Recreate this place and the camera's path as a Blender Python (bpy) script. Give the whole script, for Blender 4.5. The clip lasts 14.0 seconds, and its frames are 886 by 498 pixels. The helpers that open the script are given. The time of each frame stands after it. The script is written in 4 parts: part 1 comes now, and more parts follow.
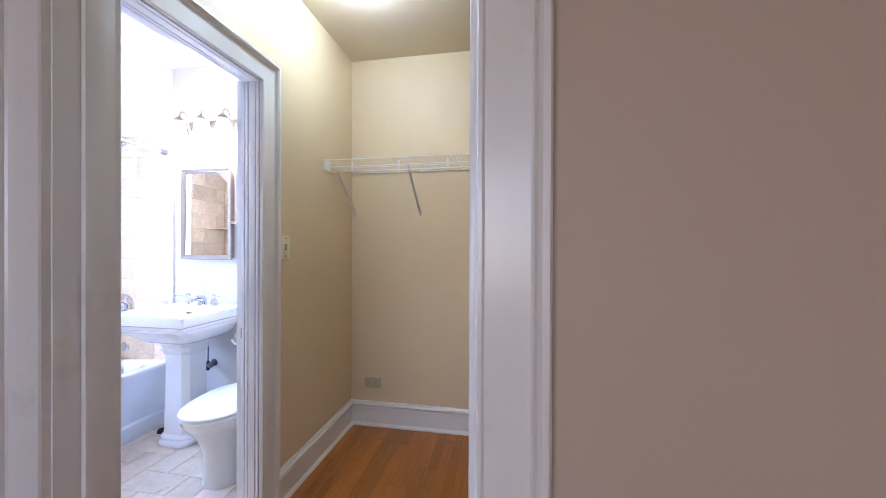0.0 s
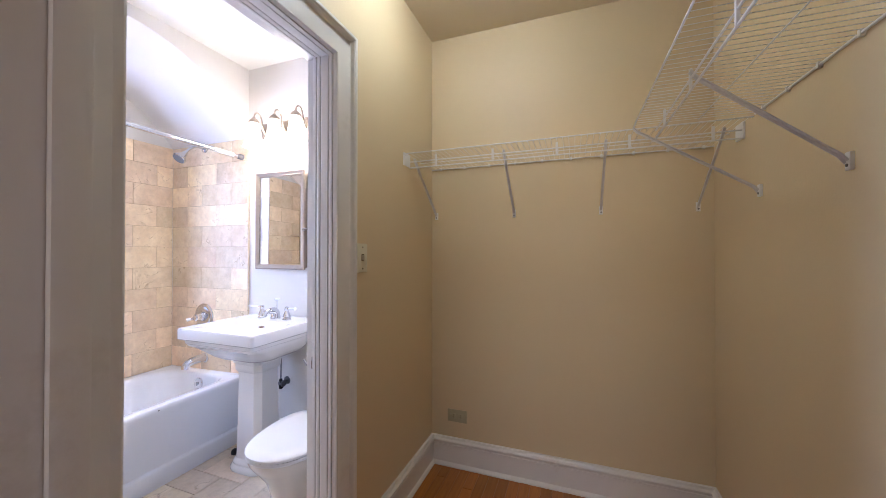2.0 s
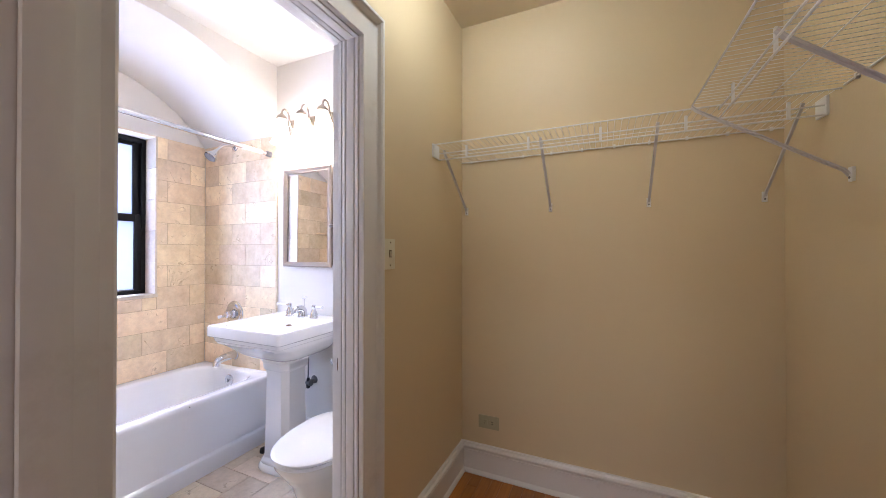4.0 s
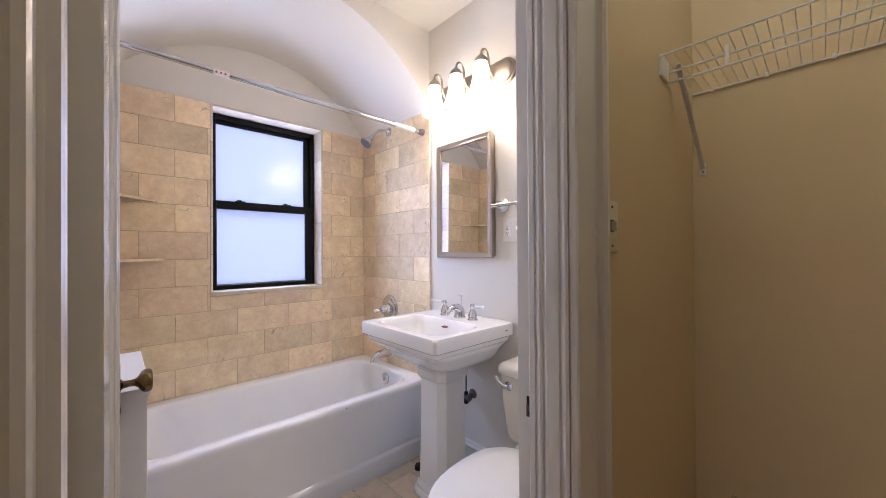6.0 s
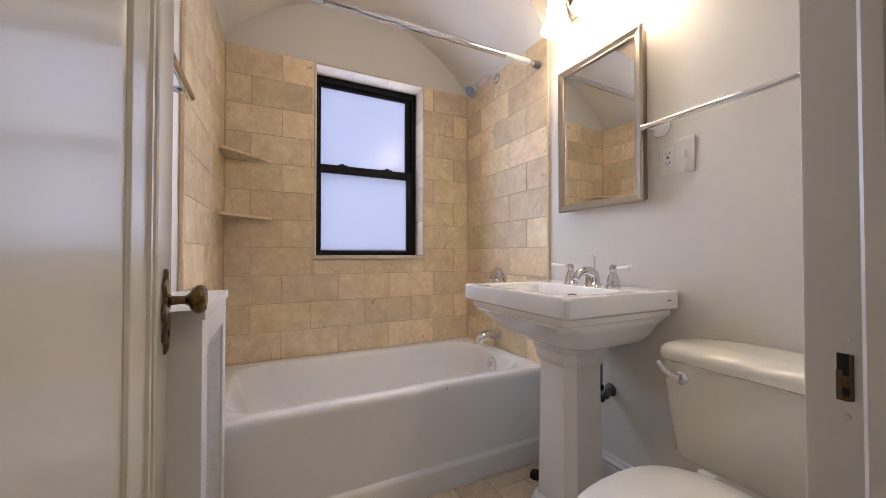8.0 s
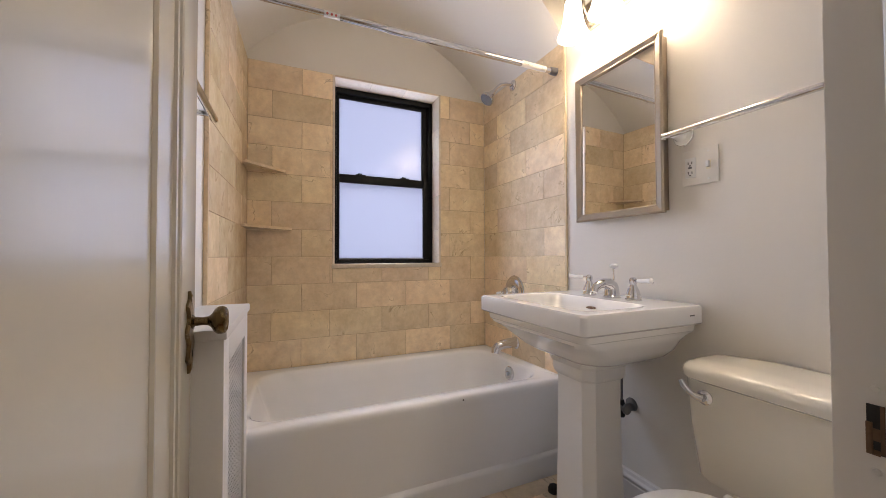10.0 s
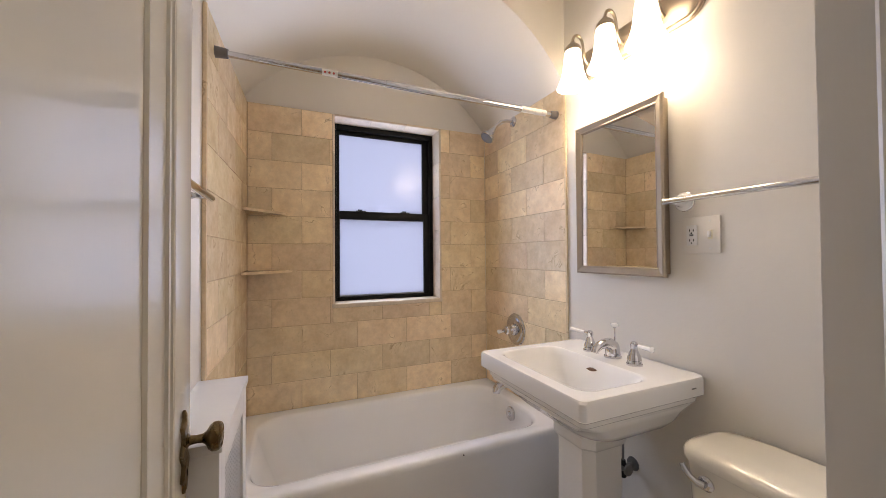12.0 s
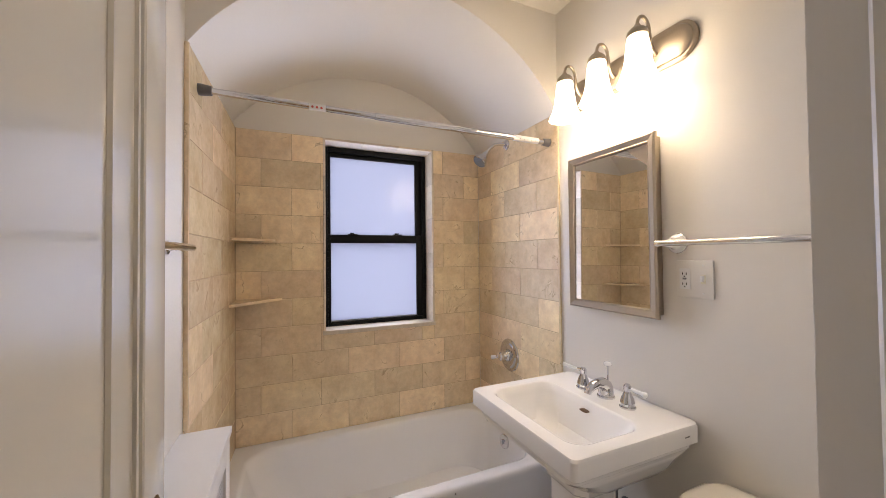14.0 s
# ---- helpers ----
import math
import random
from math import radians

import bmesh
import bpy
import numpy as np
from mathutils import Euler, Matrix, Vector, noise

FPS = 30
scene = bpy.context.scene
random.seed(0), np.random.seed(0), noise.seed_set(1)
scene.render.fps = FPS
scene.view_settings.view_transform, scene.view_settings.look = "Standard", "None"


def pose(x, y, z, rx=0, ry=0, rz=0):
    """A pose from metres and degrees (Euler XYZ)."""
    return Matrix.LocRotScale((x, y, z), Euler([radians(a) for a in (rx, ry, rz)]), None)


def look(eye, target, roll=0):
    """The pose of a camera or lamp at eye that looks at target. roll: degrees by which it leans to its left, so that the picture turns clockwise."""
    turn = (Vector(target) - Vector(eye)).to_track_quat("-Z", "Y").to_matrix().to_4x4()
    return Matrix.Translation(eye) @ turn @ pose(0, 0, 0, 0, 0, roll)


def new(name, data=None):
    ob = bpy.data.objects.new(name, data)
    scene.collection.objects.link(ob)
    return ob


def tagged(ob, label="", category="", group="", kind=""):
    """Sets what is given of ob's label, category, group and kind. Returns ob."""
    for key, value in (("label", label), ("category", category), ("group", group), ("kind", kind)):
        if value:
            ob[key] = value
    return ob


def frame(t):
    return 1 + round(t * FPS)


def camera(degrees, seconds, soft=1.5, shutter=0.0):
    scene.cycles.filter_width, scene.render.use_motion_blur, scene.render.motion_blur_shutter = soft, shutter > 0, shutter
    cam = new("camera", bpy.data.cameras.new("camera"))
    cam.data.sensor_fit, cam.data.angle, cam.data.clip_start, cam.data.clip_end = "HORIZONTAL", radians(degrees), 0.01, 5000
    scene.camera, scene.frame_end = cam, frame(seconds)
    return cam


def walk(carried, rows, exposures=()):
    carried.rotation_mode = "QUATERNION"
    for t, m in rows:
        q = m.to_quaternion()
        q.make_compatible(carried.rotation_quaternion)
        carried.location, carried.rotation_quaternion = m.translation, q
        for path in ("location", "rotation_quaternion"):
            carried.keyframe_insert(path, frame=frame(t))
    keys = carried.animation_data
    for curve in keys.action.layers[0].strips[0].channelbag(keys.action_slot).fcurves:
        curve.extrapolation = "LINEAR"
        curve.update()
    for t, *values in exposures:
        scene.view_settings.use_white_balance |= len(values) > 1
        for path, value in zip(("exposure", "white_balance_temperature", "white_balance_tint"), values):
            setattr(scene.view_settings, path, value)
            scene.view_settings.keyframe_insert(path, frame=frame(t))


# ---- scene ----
cam = camera(102.87, 14.0, 0.7)
# seconds, place, turn
PATH = [
    (0.0, (0.0061, -0.0039, 1.2600), (89.78, -0.22, 10.26)),
    (0.5, (-0.1781, 0.0940, 1.2745), (89.87, -0.29, 18.62)),
    (1.0, (-0.2578, 0.1964, 1.2644), (90.35, -0.11, 19.63)),
    (1.5, (-0.2625, 0.2866, 1.2666), (90.42, 0.11, 20.02)),
    (2.0, (-0.2680, 0.3482, 1.2841), (90.46, -0.02, 20.33)),
    (4.5, (-0.3858, 0.4825, 1.2668), (90.36, 0.10, 28.40)),
    (5.0, (-0.5389, 0.5558, 1.2751), (90.33, 0.20, 34.17)),
    (5.5, (-0.6541, 0.6407, 1.2472), (90.34, 0.27, 38.83)),
    (6.0, (-0.7589, 0.7739, 1.2058), (90.33, 0.35, 47.11)),
    (6.5, (-0.8490, 0.8427, 1.1927), (90.48, 0.19, 56.63)),
    (7.0, (-0.9508, 0.8783, 1.1453), (90.70, 0.00, 60.44)),
    (7.5, (-1.0250, 0.9136, 1.0629), (90.82, 0.05, 61.79)),
    (8.0, (-1.0725, 0.9517, 0.9768), (90.89, 0.00, 63.66)),
    (10.5, (-1.0582, 0.9612, 1.0570), (91.08, 0.26, 66.82)),
    (11.0, (-1.0479, 0.9618, 1.1457), (90.96, 0.38, 67.04)),
    (11.5, (-1.0543, 0.9656, 1.2055), (90.91, 0.41, 67.22)),
    (12.0, (-1.0613, 0.9783, 1.2527), (90.95, 0.41, 67.18)),
    (12.5, (-1.0753, 0.9696, 1.2874), (90.98, 0.45, 67.14)),
    (13.0, (-1.0797, 0.9766, 1.3171), (91.03, 0.50, 67.05)),
    (13.5, (-1.0750, 1.0007, 1.3579), (91.07, 0.56, 67.05)),
    (14.0, (-1.0719, 1.0109, 1.3953), (91.07, 0.59, 66.66)),
]
# seconds, stops, kelvin, tint
EXPOSURES = [(0.0, 1.72, 4950, 17), (0.5, 1.43, 5300, 18), (1.0, 1.24, 5500, 19), (2.0, 1.17, 5700, 19), (4.3, 1.22, 5900, 20), (4.6, 1.06, 5900, 20), (5.0, 0.82, 6000, 20), (5.5, 0.66, 6200, 19), (6.5, 0.42, 6900, 19), (7.5, 0.16, 7350, 17), (8.0, 0.15, 7500, 15), (11.0, 0.12, 7950, 15), (14.0, 0.10, 8000, 15)]
walk(cam, [(t, pose(*place, *turn)) for t, place, turn in PATH], EXPOSURES)

# ---- light ----
world = bpy.data.worlds.new("sky")
scene.world = world
world.use_nodes = True
_sky = world.node_tree.nodes.new("ShaderNodeTexSky")
_sky.sky_type, _sky.sun_disc = "NISHITA", False
_sky.sun_elevation, _sky.sun_rotation = radians(32), radians(200)
world.node_tree.links.new(_sky.outputs[0], world.node_tree.nodes["Background"].inputs[0])
world.node_tree.nodes["Background"].inputs[1].default_value = 0.12


def area_lamp(name, eye, target, sx, sy, power, colour):
    data = bpy.data.lights.new(name, "AREA")
    data.shape, data.size, data.size_y, data.energy, data.color = "RECTANGLE", sx, sy, power, colour
    ob = new(name, data)
    ob.matrix_world = look(eye, target)
    return ob


SHADE_GLOW, BULB_GLOW, DOME_GLOW = 10.0, 110.0, 38.0
area_lamp("bathroom_window_daylight", (-3.62, 1.53, 1.55), (0, 1.53, 1.5), 0.9, 1.4, 47, (0.52, 0.66, 1.0))
area_lamp("bedroom_window_daylight", (-0.6, -2.99, 1.5), (-0.6, 0, 1.4), 1.6, 1.4, 7.8, (1.0, 0.91, 0.84))

# ---- materials ----


def material(name, colour, rough=0.5, metal=0.0, vary=0.06, scale=6.0, bump=0.0, bump_scale=60.0, spec=0.5, coat=0.0, stain=None, stain_scale=2.0, piece=0.0, stroke=0.0):
    """A surface with broad and fine variation of colour and gloss, and fine relief."""
    m = bpy.data.materials.new(name)
    m.use_nodes = True
    nt = m.node_tree
    b = nt.nodes["Principled BSDF"]
    b.inputs["Metallic"].default_value = metal
    b.inputs["Specular IOR Level"].default_value = spec
    b.inputs["Coat Weight"].default_value = coat
    b.inputs["Coat Roughness"].default_value = 0.08
    geo = nt.nodes.new("ShaderNodeNewGeometry")
    n1 = nt.nodes.new("ShaderNodeTexNoise")
    n1.inputs["Scale"].default_value, n1.inputs["Detail"].default_value = scale, 5
    n2 = nt.nodes.new("ShaderNodeTexNoise")
    n2.inputs["Scale"].default_value, n2.inputs["Detail"].default_value = bump_scale, 3
    nt.links.new(geo.outputs["Position"], n1.inputs["Vector"])
    if stroke:
        drag = nt.nodes.new("ShaderNodeVectorMath")
        drag.operation = "MULTIPLY"
        drag.inputs[1].default_value = (1, 1, stroke)
        nt.links.new(geo.outputs["Position"], drag.inputs[0])
        nt.links.new(drag.outputs[0], n2.inputs["Vector"])
    else:
        nt.links.new(geo.outputs["Position"], n2.inputs["Vector"])
    ramp = nt.nodes.new("ShaderNodeMix")
    ramp.data_type = "RGBA"
    lo = [c * (1 - vary) for c in colour]
    hi = [min(1, c * (1 + vary)) for c in colour]
    ramp.inputs[6].default_value, ramp.inputs[7].default_value = (*lo, 1), (*hi, 1)
    nt.links.new(n1.outputs["Fac"], ramp.inputs[0])
    out = ramp.outputs[2]
    if piece:
        info = nt.nodes.new("ShaderNodeObjectInfo")
        mr = nt.nodes.new("ShaderNodeMapRange")
        mr.inputs["To Min"].default_value, mr.inputs["To Max"].default_value = 1 - piece, 1 + piece
        nt.links.new(info.outputs["Random"], mr.inputs["Value"])
        mul = nt.nodes.new("ShaderNodeVectorMath")
        mul.operation = "SCALE"
        nt.links.new(out, mul.inputs[0])
        nt.links.new(mr.outputs[0], mul.inputs["Scale"])
        out = mul.outputs[0]
    if stain:
        n3 = nt.nodes.new("ShaderNodeTexNoise")
        n3.inputs["Scale"].default_value, n3.inputs["Detail"].default_value, n3.inputs["Roughness"].default_value = stain_scale, 8, 0.7
        nt.links.new(geo.outputs["Position"], n3.inputs["Vector"])
        r3 = nt.nodes.new("ShaderNodeMapRange")
        r3.inputs["From Min"].default_value, r3.inputs["From Max"].default_value = 0.60, 0.78
        nt.links.new(n3.outputs["Fac"], r3.inputs["Value"])
        mx = nt.nodes.new("ShaderNodeMix")
        mx.data_type = "RGBA"
        mx.inputs[7].default_value = (*stain, 1)
        nt.links.new(r3.outputs[0], mx.inputs[0])
        nt.links.new(out, mx.inputs[6])
        out = mx.outputs[2]
    nt.links.new(out, b.inputs["Base Color"])
    rr = nt.nodes.new("ShaderNodeMapRange")
    rr.inputs["To Min"].default_value, rr.inputs["To Max"].default_value = rough * 0.8, min(1, rough * 1.2)
    nt.links.new(n1.outputs["Fac"], rr.inputs["Value"])
    nt.links.new(rr.outputs[0], b.inputs["Roughness"])
    if bump:
        bp = nt.nodes.new("ShaderNodeBump")
        bp.inputs["Strength"].default_value, bp.inputs["Distance"].default_value = bump, 0.004
        nt.links.new(n2.outputs["Fac"], bp.inputs["Height"])
        nt.links.new(bp.outputs[0], b.inputs["Normal"])
    return m


def marble(name, light, dark, vein, rough=0.3):
    """Cream limestone: cloudy ground, thin rusty veins, every tile cut from another place of the stone."""
    m = bpy.data.materials.new(name)
    m.use_nodes = True
    nt = m.node_tree
    b = nt.nodes["Principled BSDF"]
    geo = nt.nodes.new("ShaderNodeNewGeometry")
    info = nt.nodes.new("ShaderNodeObjectInfo")
    shift = nt.nodes.new("ShaderNodeVectorMath")
    shift.operation = "SCALE"
    shift.inputs[0].default_value = (31.0, 17.0, 47.0)
    nt.links.new(info.outputs["Random"], shift.inputs["Scale"])
    add = nt.nodes.new("ShaderNodeVectorMath")
    nt.links.new(geo.outputs["Position"], add.inputs[0])
    nt.links.new(shift.outputs[0], add.inputs[1])
    cloud = nt.nodes.new("ShaderNodeTexNoise")
    cloud.inputs["Scale"].default_value, cloud.inputs["Detail"].default_value, cloud.inputs["Roughness"].default_value = 9, 8, 0.66
    grain = nt.nodes.new("ShaderNodeTexNoise")
    grain.inputs["Scale"].default_value, grain.inputs["Detail"].default_value = 70, 4
    warp = nt.nodes.new("ShaderNodeTexNoise")
    warp.inputs["Scale"].default_value, warp.inputs["Detail"].default_value, warp.inputs["Distortion"].default_value = 3.4, 7, 1.6
    for n in (cloud, grain, warp):
        nt.links.new(add.outputs[0], n.inputs["Vector"])
    base = nt.nodes.new("ShaderNodeMix")
    base.data_type = "RGBA"
    base.inputs[6].default_value, base.inputs[7].default_value = (*dark, 1), (*light, 1)
    spread = nt.nodes.new("ShaderNodeMapRange")
    spread.inputs["From Min"].default_value, spread.inputs["From Max"].default_value = 0.3, 0.7
    nt.links.new(cloud.outputs["Fac"], spread.inputs["Value"])
    nt.links.new(spread.outputs[0], base.inputs[0])
    tone = nt.nodes.new("ShaderNodeMapRange")
    tone.inputs["To Min"].default_value, tone.inputs["To Max"].default_value = 0.93, 1.24
    few = nt.nodes.new("ShaderNodeMath")
    few.operation = "POWER"
    few.inputs[1].default_value = 2.6
    nt.links.new(info.outputs["Random"], few.inputs[0])
    nt.links.new(few.outputs[0], tone.inputs["Value"])
    mul = nt.nodes.new("ShaderNodeVectorMath")
    mul.operation = "SCALE"
    nt.links.new(base.outputs[2], mul.inputs[0])
    nt.links.new(tone.outputs[0], mul.inputs["Scale"])
    fleck = nt.nodes.new("ShaderNodeTexNoise")
    fleck.inputs["Scale"].default_value, fleck.inputs["Detail"].default_value, fleck.inputs["Roughness"].default_value = 34, 9, 0.72
    nt.links.new(add.outputs[0], fleck.inputs["Vector"])
    speck = nt.nodes.new("ShaderNodeMapRange")
    speck.inputs["From Min"].default_value, speck.inputs["From Max"].default_value = 0.34, 0.62
    speck.inputs["To Min"].default_value, speck.inputs["To Max"].default_value = 0.90, 1.03
    nt.links.new(fleck.outputs["Fac"], speck.inputs["Value"])
    mottle = nt.nodes.new("ShaderNodeVectorMath")
    mottle.operation = "SCALE"
    nt.links.new(mul.outputs[0], mottle.inputs[0])
    nt.links.new(speck.outputs[0], mottle.inputs["Scale"])
    # some slabs are pinker, some more golden
    hue = nt.nodes.new("ShaderNodeMix")
    hue.data_type = "RGBA"
    hue.inputs[6].default_value, hue.inputs[7].default_value = (1.03, 0.98, 0.985, 1), (1.01, 1.0, 0.94, 1)
    turn_over = nt.nodes.new("ShaderNodeMath")
    turn_over.operation = "FRACT"
    more = nt.nodes.new("ShaderNodeMath")
    more.operation = "MULTIPLY"
    more.inputs[1].default_value = 7.31
    nt.links.new(info.outputs["Random"], more.inputs[0])
    nt.links.new(more.outputs[0], turn_over.inputs[0])
    nt.links.new(turn_over.outputs[0], hue.inputs[0])
    tinted = nt.nodes.new("ShaderNodeVectorMath")
    tinted.operation = "MULTIPLY"
    nt.links.new(mottle.outputs[0], tinted.inputs[0])
    nt.links.new(hue.outputs[2], tinted.inputs[1])
    # veins: where the warped noise crosses its middle
    sub = nt.nodes.new("ShaderNodeMath")
    sub.operation = "SUBTRACT"
    sub.inputs[1].default_value = 0.5
    nt.links.new(warp.outputs["Fac"], sub.inputs[0])
    ab = nt.nodes.new("ShaderNodeMath")
    ab.operation = "ABSOLUTE"
    nt.links.new(sub.outputs[0], ab.inputs[0])
    line = nt.nodes.new("ShaderNodeMapRange")
    line.inputs["From Min"].default_value, line.inputs["From Max"].default_value = 0.0, 0.013
    line.inputs["To Min"].default_value, line.inputs["To Max"].default_value = 0.60, 0.0
    nt.links.new(ab.outputs[0], line.inputs["Value"])
    gate = nt.nodes.new("ShaderNodeMapRange")
    gate.inputs["From Min"].default_value, gate.inputs["From Max"].default_value = 0.52, 0.60
    nt.links.new(cloud.outputs["Fac"], gate.inputs["Value"])
    fac = nt.nodes.new("ShaderNodeMath")
    fac.operation = "MULTIPLY"
    nt.links.new(line.outputs[0], fac.inputs[0])
    nt.links.new(gate.outputs[0], fac.inputs[1])
    mx = nt.nodes.new("ShaderNodeMix")
    mx.data_type = "RGBA"
    mx.inputs[7].default_value = (*vein, 1)
    nt.links.new(fac.outputs[0], mx.inputs[0])
    nt.links.new(tinted.outputs[0], mx.inputs[6])
    nt.links.new(mx.outputs[2], b.inputs["Base Color"])
    ro = nt.nodes.new("ShaderNodeMapRange")
    ro.inputs["To Min"].default_value, ro.inputs["To Max"].default_value = rough * 0.9, rough * 1.15
    nt.links.new(cloud.outputs["Fac"], ro.inputs["Value"])
    nt.links.new(ro.outputs[0], b.inputs["Roughness"])
    bp = nt.nodes.new("ShaderNodeBump")
    bp.inputs["Strength"].default_value, bp.inputs["Distance"].default_value = 0.05, 0.002
    nt.links.new(grain.outputs["Fac"], bp.inputs["Height"])
    nt.links.new(bp.outputs[0], b.inputs["Normal"])
    return m


def oak(name):
    m = bpy.data.materials.new(name)
    m.use_nodes = True
    nt = m.node_tree
    b = nt.nodes["Principled BSDF"]
    geo = nt.nodes.new("ShaderNodeNewGeometry")
    info = nt.nodes.new("ShaderNodeObjectInfo")
    shift = nt.nodes.new("ShaderNodeVectorMath")
    shift.operation = "SCALE"
    shift.inputs[0].default_value = (13.0, 29.0, 7.0)
    nt.links.new(info.outputs["Random"], shift.inputs["Scale"])
    add = nt.nodes.new("ShaderNodeVectorMath")
    nt.links.new(geo.outputs["Position"], add.inputs[0])
    nt.links.new(shift.outputs[0], add.inputs[1])
    stretch = nt.nodes.new("ShaderNodeVectorMath")
    stretch.operation = "MULTIPLY"
    stretch.inputs[1].default_value = (9.0, 0.7, 9.0)
    nt.links.new(add.outputs[0], stretch.inputs[0])
    grain = nt.nodes.new("ShaderNodeTexNoise")
    grain.inputs["Scale"].default_value, grain.inputs["Detail"].default_value, grain.inputs["Distortion"].default_value = 9, 6, 0.6
    nt.links.new(stretch.outputs[0], grain.inputs["Vector"])
    mix = nt.nodes.new("ShaderNodeMix")
    mix.data_type = "RGBA"
    mix.inputs[6].default_value, mix.inputs[7].default_value = (0.27, 0.085, 0.013, 1), (0.55, 0.22, 0.042, 1)
    nt.links.new(grain.outputs["Fac"], mix.inputs[0])
    tone = nt.nodes.new("ShaderNodeMapRange")
    tone.inputs["To Min"].default_value, tone.inputs["To Max"].default_value = 0.80, 1.16
    nt.links.new(info.outputs["Random"], tone.inputs["Value"])
    mul = nt.nodes.new("ShaderNodeVectorMath")
    mul.operation = "SCALE"
    nt.links.new(mix.outputs[2], mul.inputs[0])
    nt.links.new(tone.outputs[0], mul.inputs["Scale"])
    nt.links.new(mul.outputs[0], b.inputs["Base Color"])
    ro = nt.nodes.new("ShaderNodeMapRange")
    ro.inputs["To Min"].default_value, ro.inputs["To Max"].default_value = 0.22, 0.42
    nt.links.new(grain.outputs["Fac"], ro.inputs["Value"])
    nt.links.new(ro.outputs[0], b.inputs["Roughness"])
    bp = nt.nodes.new("ShaderNodeBump")
    bp.inputs["Strength"].default_value, bp.inputs["Distance"].default_value = 0.15, 0.002
    nt.links.new(grain.outputs["Fac"], bp.inputs["Height"])
    nt.links.new(bp.outputs[0], b.inputs["Normal"])
    return m


def glowing(name, colour, strength, base=(0.9, 0.88, 0.84)):
    m = bpy.data.materials.new(name)
    m.use_nodes = True
    b = m.node_tree.nodes["Principled BSDF"]
    b.inputs["Base Color"].default_value = (*base, 1)
    b.inputs["Roughness"].default_value = 0.3
    b.inputs["Emission Color"].default_value = (*colour, 1)
    b.inputs["Emission Strength"].default_value = strength
    return m


def frosted(name, tint):
    """Etched glass: daylight comes through scattered, and the inner face still mirrors lamps softly."""
    m = bpy.data.materials.new(name)
    m.use_nodes = True
    nt = m.node_tree
    nt.nodes.remove(nt.nodes["Principled BSDF"])
    tr = nt.nodes.new("ShaderNodeBsdfTranslucent")
    tr.inputs["Color"].default_value = (*tint, 1)
    gl = nt.nodes.new("ShaderNodeBsdfGlossy")
    gl.inputs["Roughness"].default_value = 0.15
    fr = nt.nodes.new("ShaderNodeFresnel")
    fr.inputs["IOR"].default_value = 1.55
    geo = nt.nodes.new("ShaderNodeNewGeometry")
    ns = nt.nodes.new("ShaderNodeTexNoise")
    ns.inputs["Scale"].default_value = 220
    nt.links.new(geo.outputs["Position"], ns.inputs["Vector"])
    bp = nt.nodes.new("ShaderNodeBump")
    bp.inputs["Strength"].default_value, bp.inputs["Distance"].default_value = 0.25, 0.001
    nt.links.new(ns.outputs["Fac"], bp.inputs["Height"])
    nt.links.new(bp.outputs[0], gl.inputs["Normal"])
    mix = nt.nodes.new("ShaderNodeMixShader")
    nt.links.new(fr.outputs[0], mix.inputs[0])
    nt.links.new(tr.outputs[0], mix.inputs[1])
    nt.links.new(gl.outputs[0], mix.inputs[2])
    nt.links.new(mix.outputs[0], nt.nodes["Material Output"].inputs["Surface"])
    return m


CREAM = material("cream_wall_paint", (0.665, 0.532, 0.325), 0.55, vary=0.03, scale=1.6, bump=0.10, bump_scale=140)
BEIGE = material("beige_wall_paint", (0.50, 0.395, 0.295), 0.6, vary=0.03, scale=1.6, bump=0.10, bump_scale=140)
WHITE_WALL = material("white_wall_paint", (0.735, 0.695, 0.628), 0.45, vary=0.025, scale=1.8, bump=0.10, bump_scale=90)
CEILING = material("ceiling_paint", (0.78, 0.75, 0.68), 0.7, vary=0.02, scale=1.5, bump=0.08, bump_scale=120)
TRIM = material("glossy_trim_paint", (0.75, 0.72, 0.67), 0.30, vary=0.04, scale=5, bump=0.09, bump_scale=60, coat=0.12, stain=(0.62, 0.57, 0.50), stain_scale=3.0, stroke=0.05)
DOOR_PAINT = material("glossy_door_paint", (0.625, 0.592, 0.515), 0.16, vary=0.03, scale=3, bump=0.05, bump_scale=30, coat=0.3, stroke=0.10)
PORCELAIN = material("white_porcelain", (0.86, 0.85, 0.83), 0.08, vary=0.012, scale=3, coat=0.5)
BISCUIT = material("biscuit_porcelain", (0.80, 0.76, 0.67), 0.09, vary=0.012, scale=3, coat=0.5)
ENAMEL = material("white_bath_enamel", (0.85, 0.85, 0.85), 0.11, vary=0.02, scale=3, coat=0.4)
PLASTIC = material("white_plastic", (0.80, 0.79, 0.76), 0.3, vary=0.02, scale=8)
IVORY = material("ivory_plastic", (0.74, 0.69, 0.52), 0.35, vary=0.04, scale=8)
ALMOND = material("aged_almond_plastic", (0.44, 0.39, 0.24), 0.4, vary=0.06, scale=12)
WIRE = material("white_vinyl_wire", (0.78, 0.765, 0.74), 0.35, vary=0.03, scale=15)
STEEL = material("grey_coated_steel", (0.66, 0.63, 0.62), 0.38, vary=0.06, scale=10)
RADIATOR = material("white_radiator_enamel", (0.80, 0.79, 0.78), 0.3, vary=0.03, scale=5, bump=0.05, bump_scale=80)
CHROME = material("chrome", (0.66, 0.66, 0.68), 0.045, 1.0, vary=0.03, scale=12)
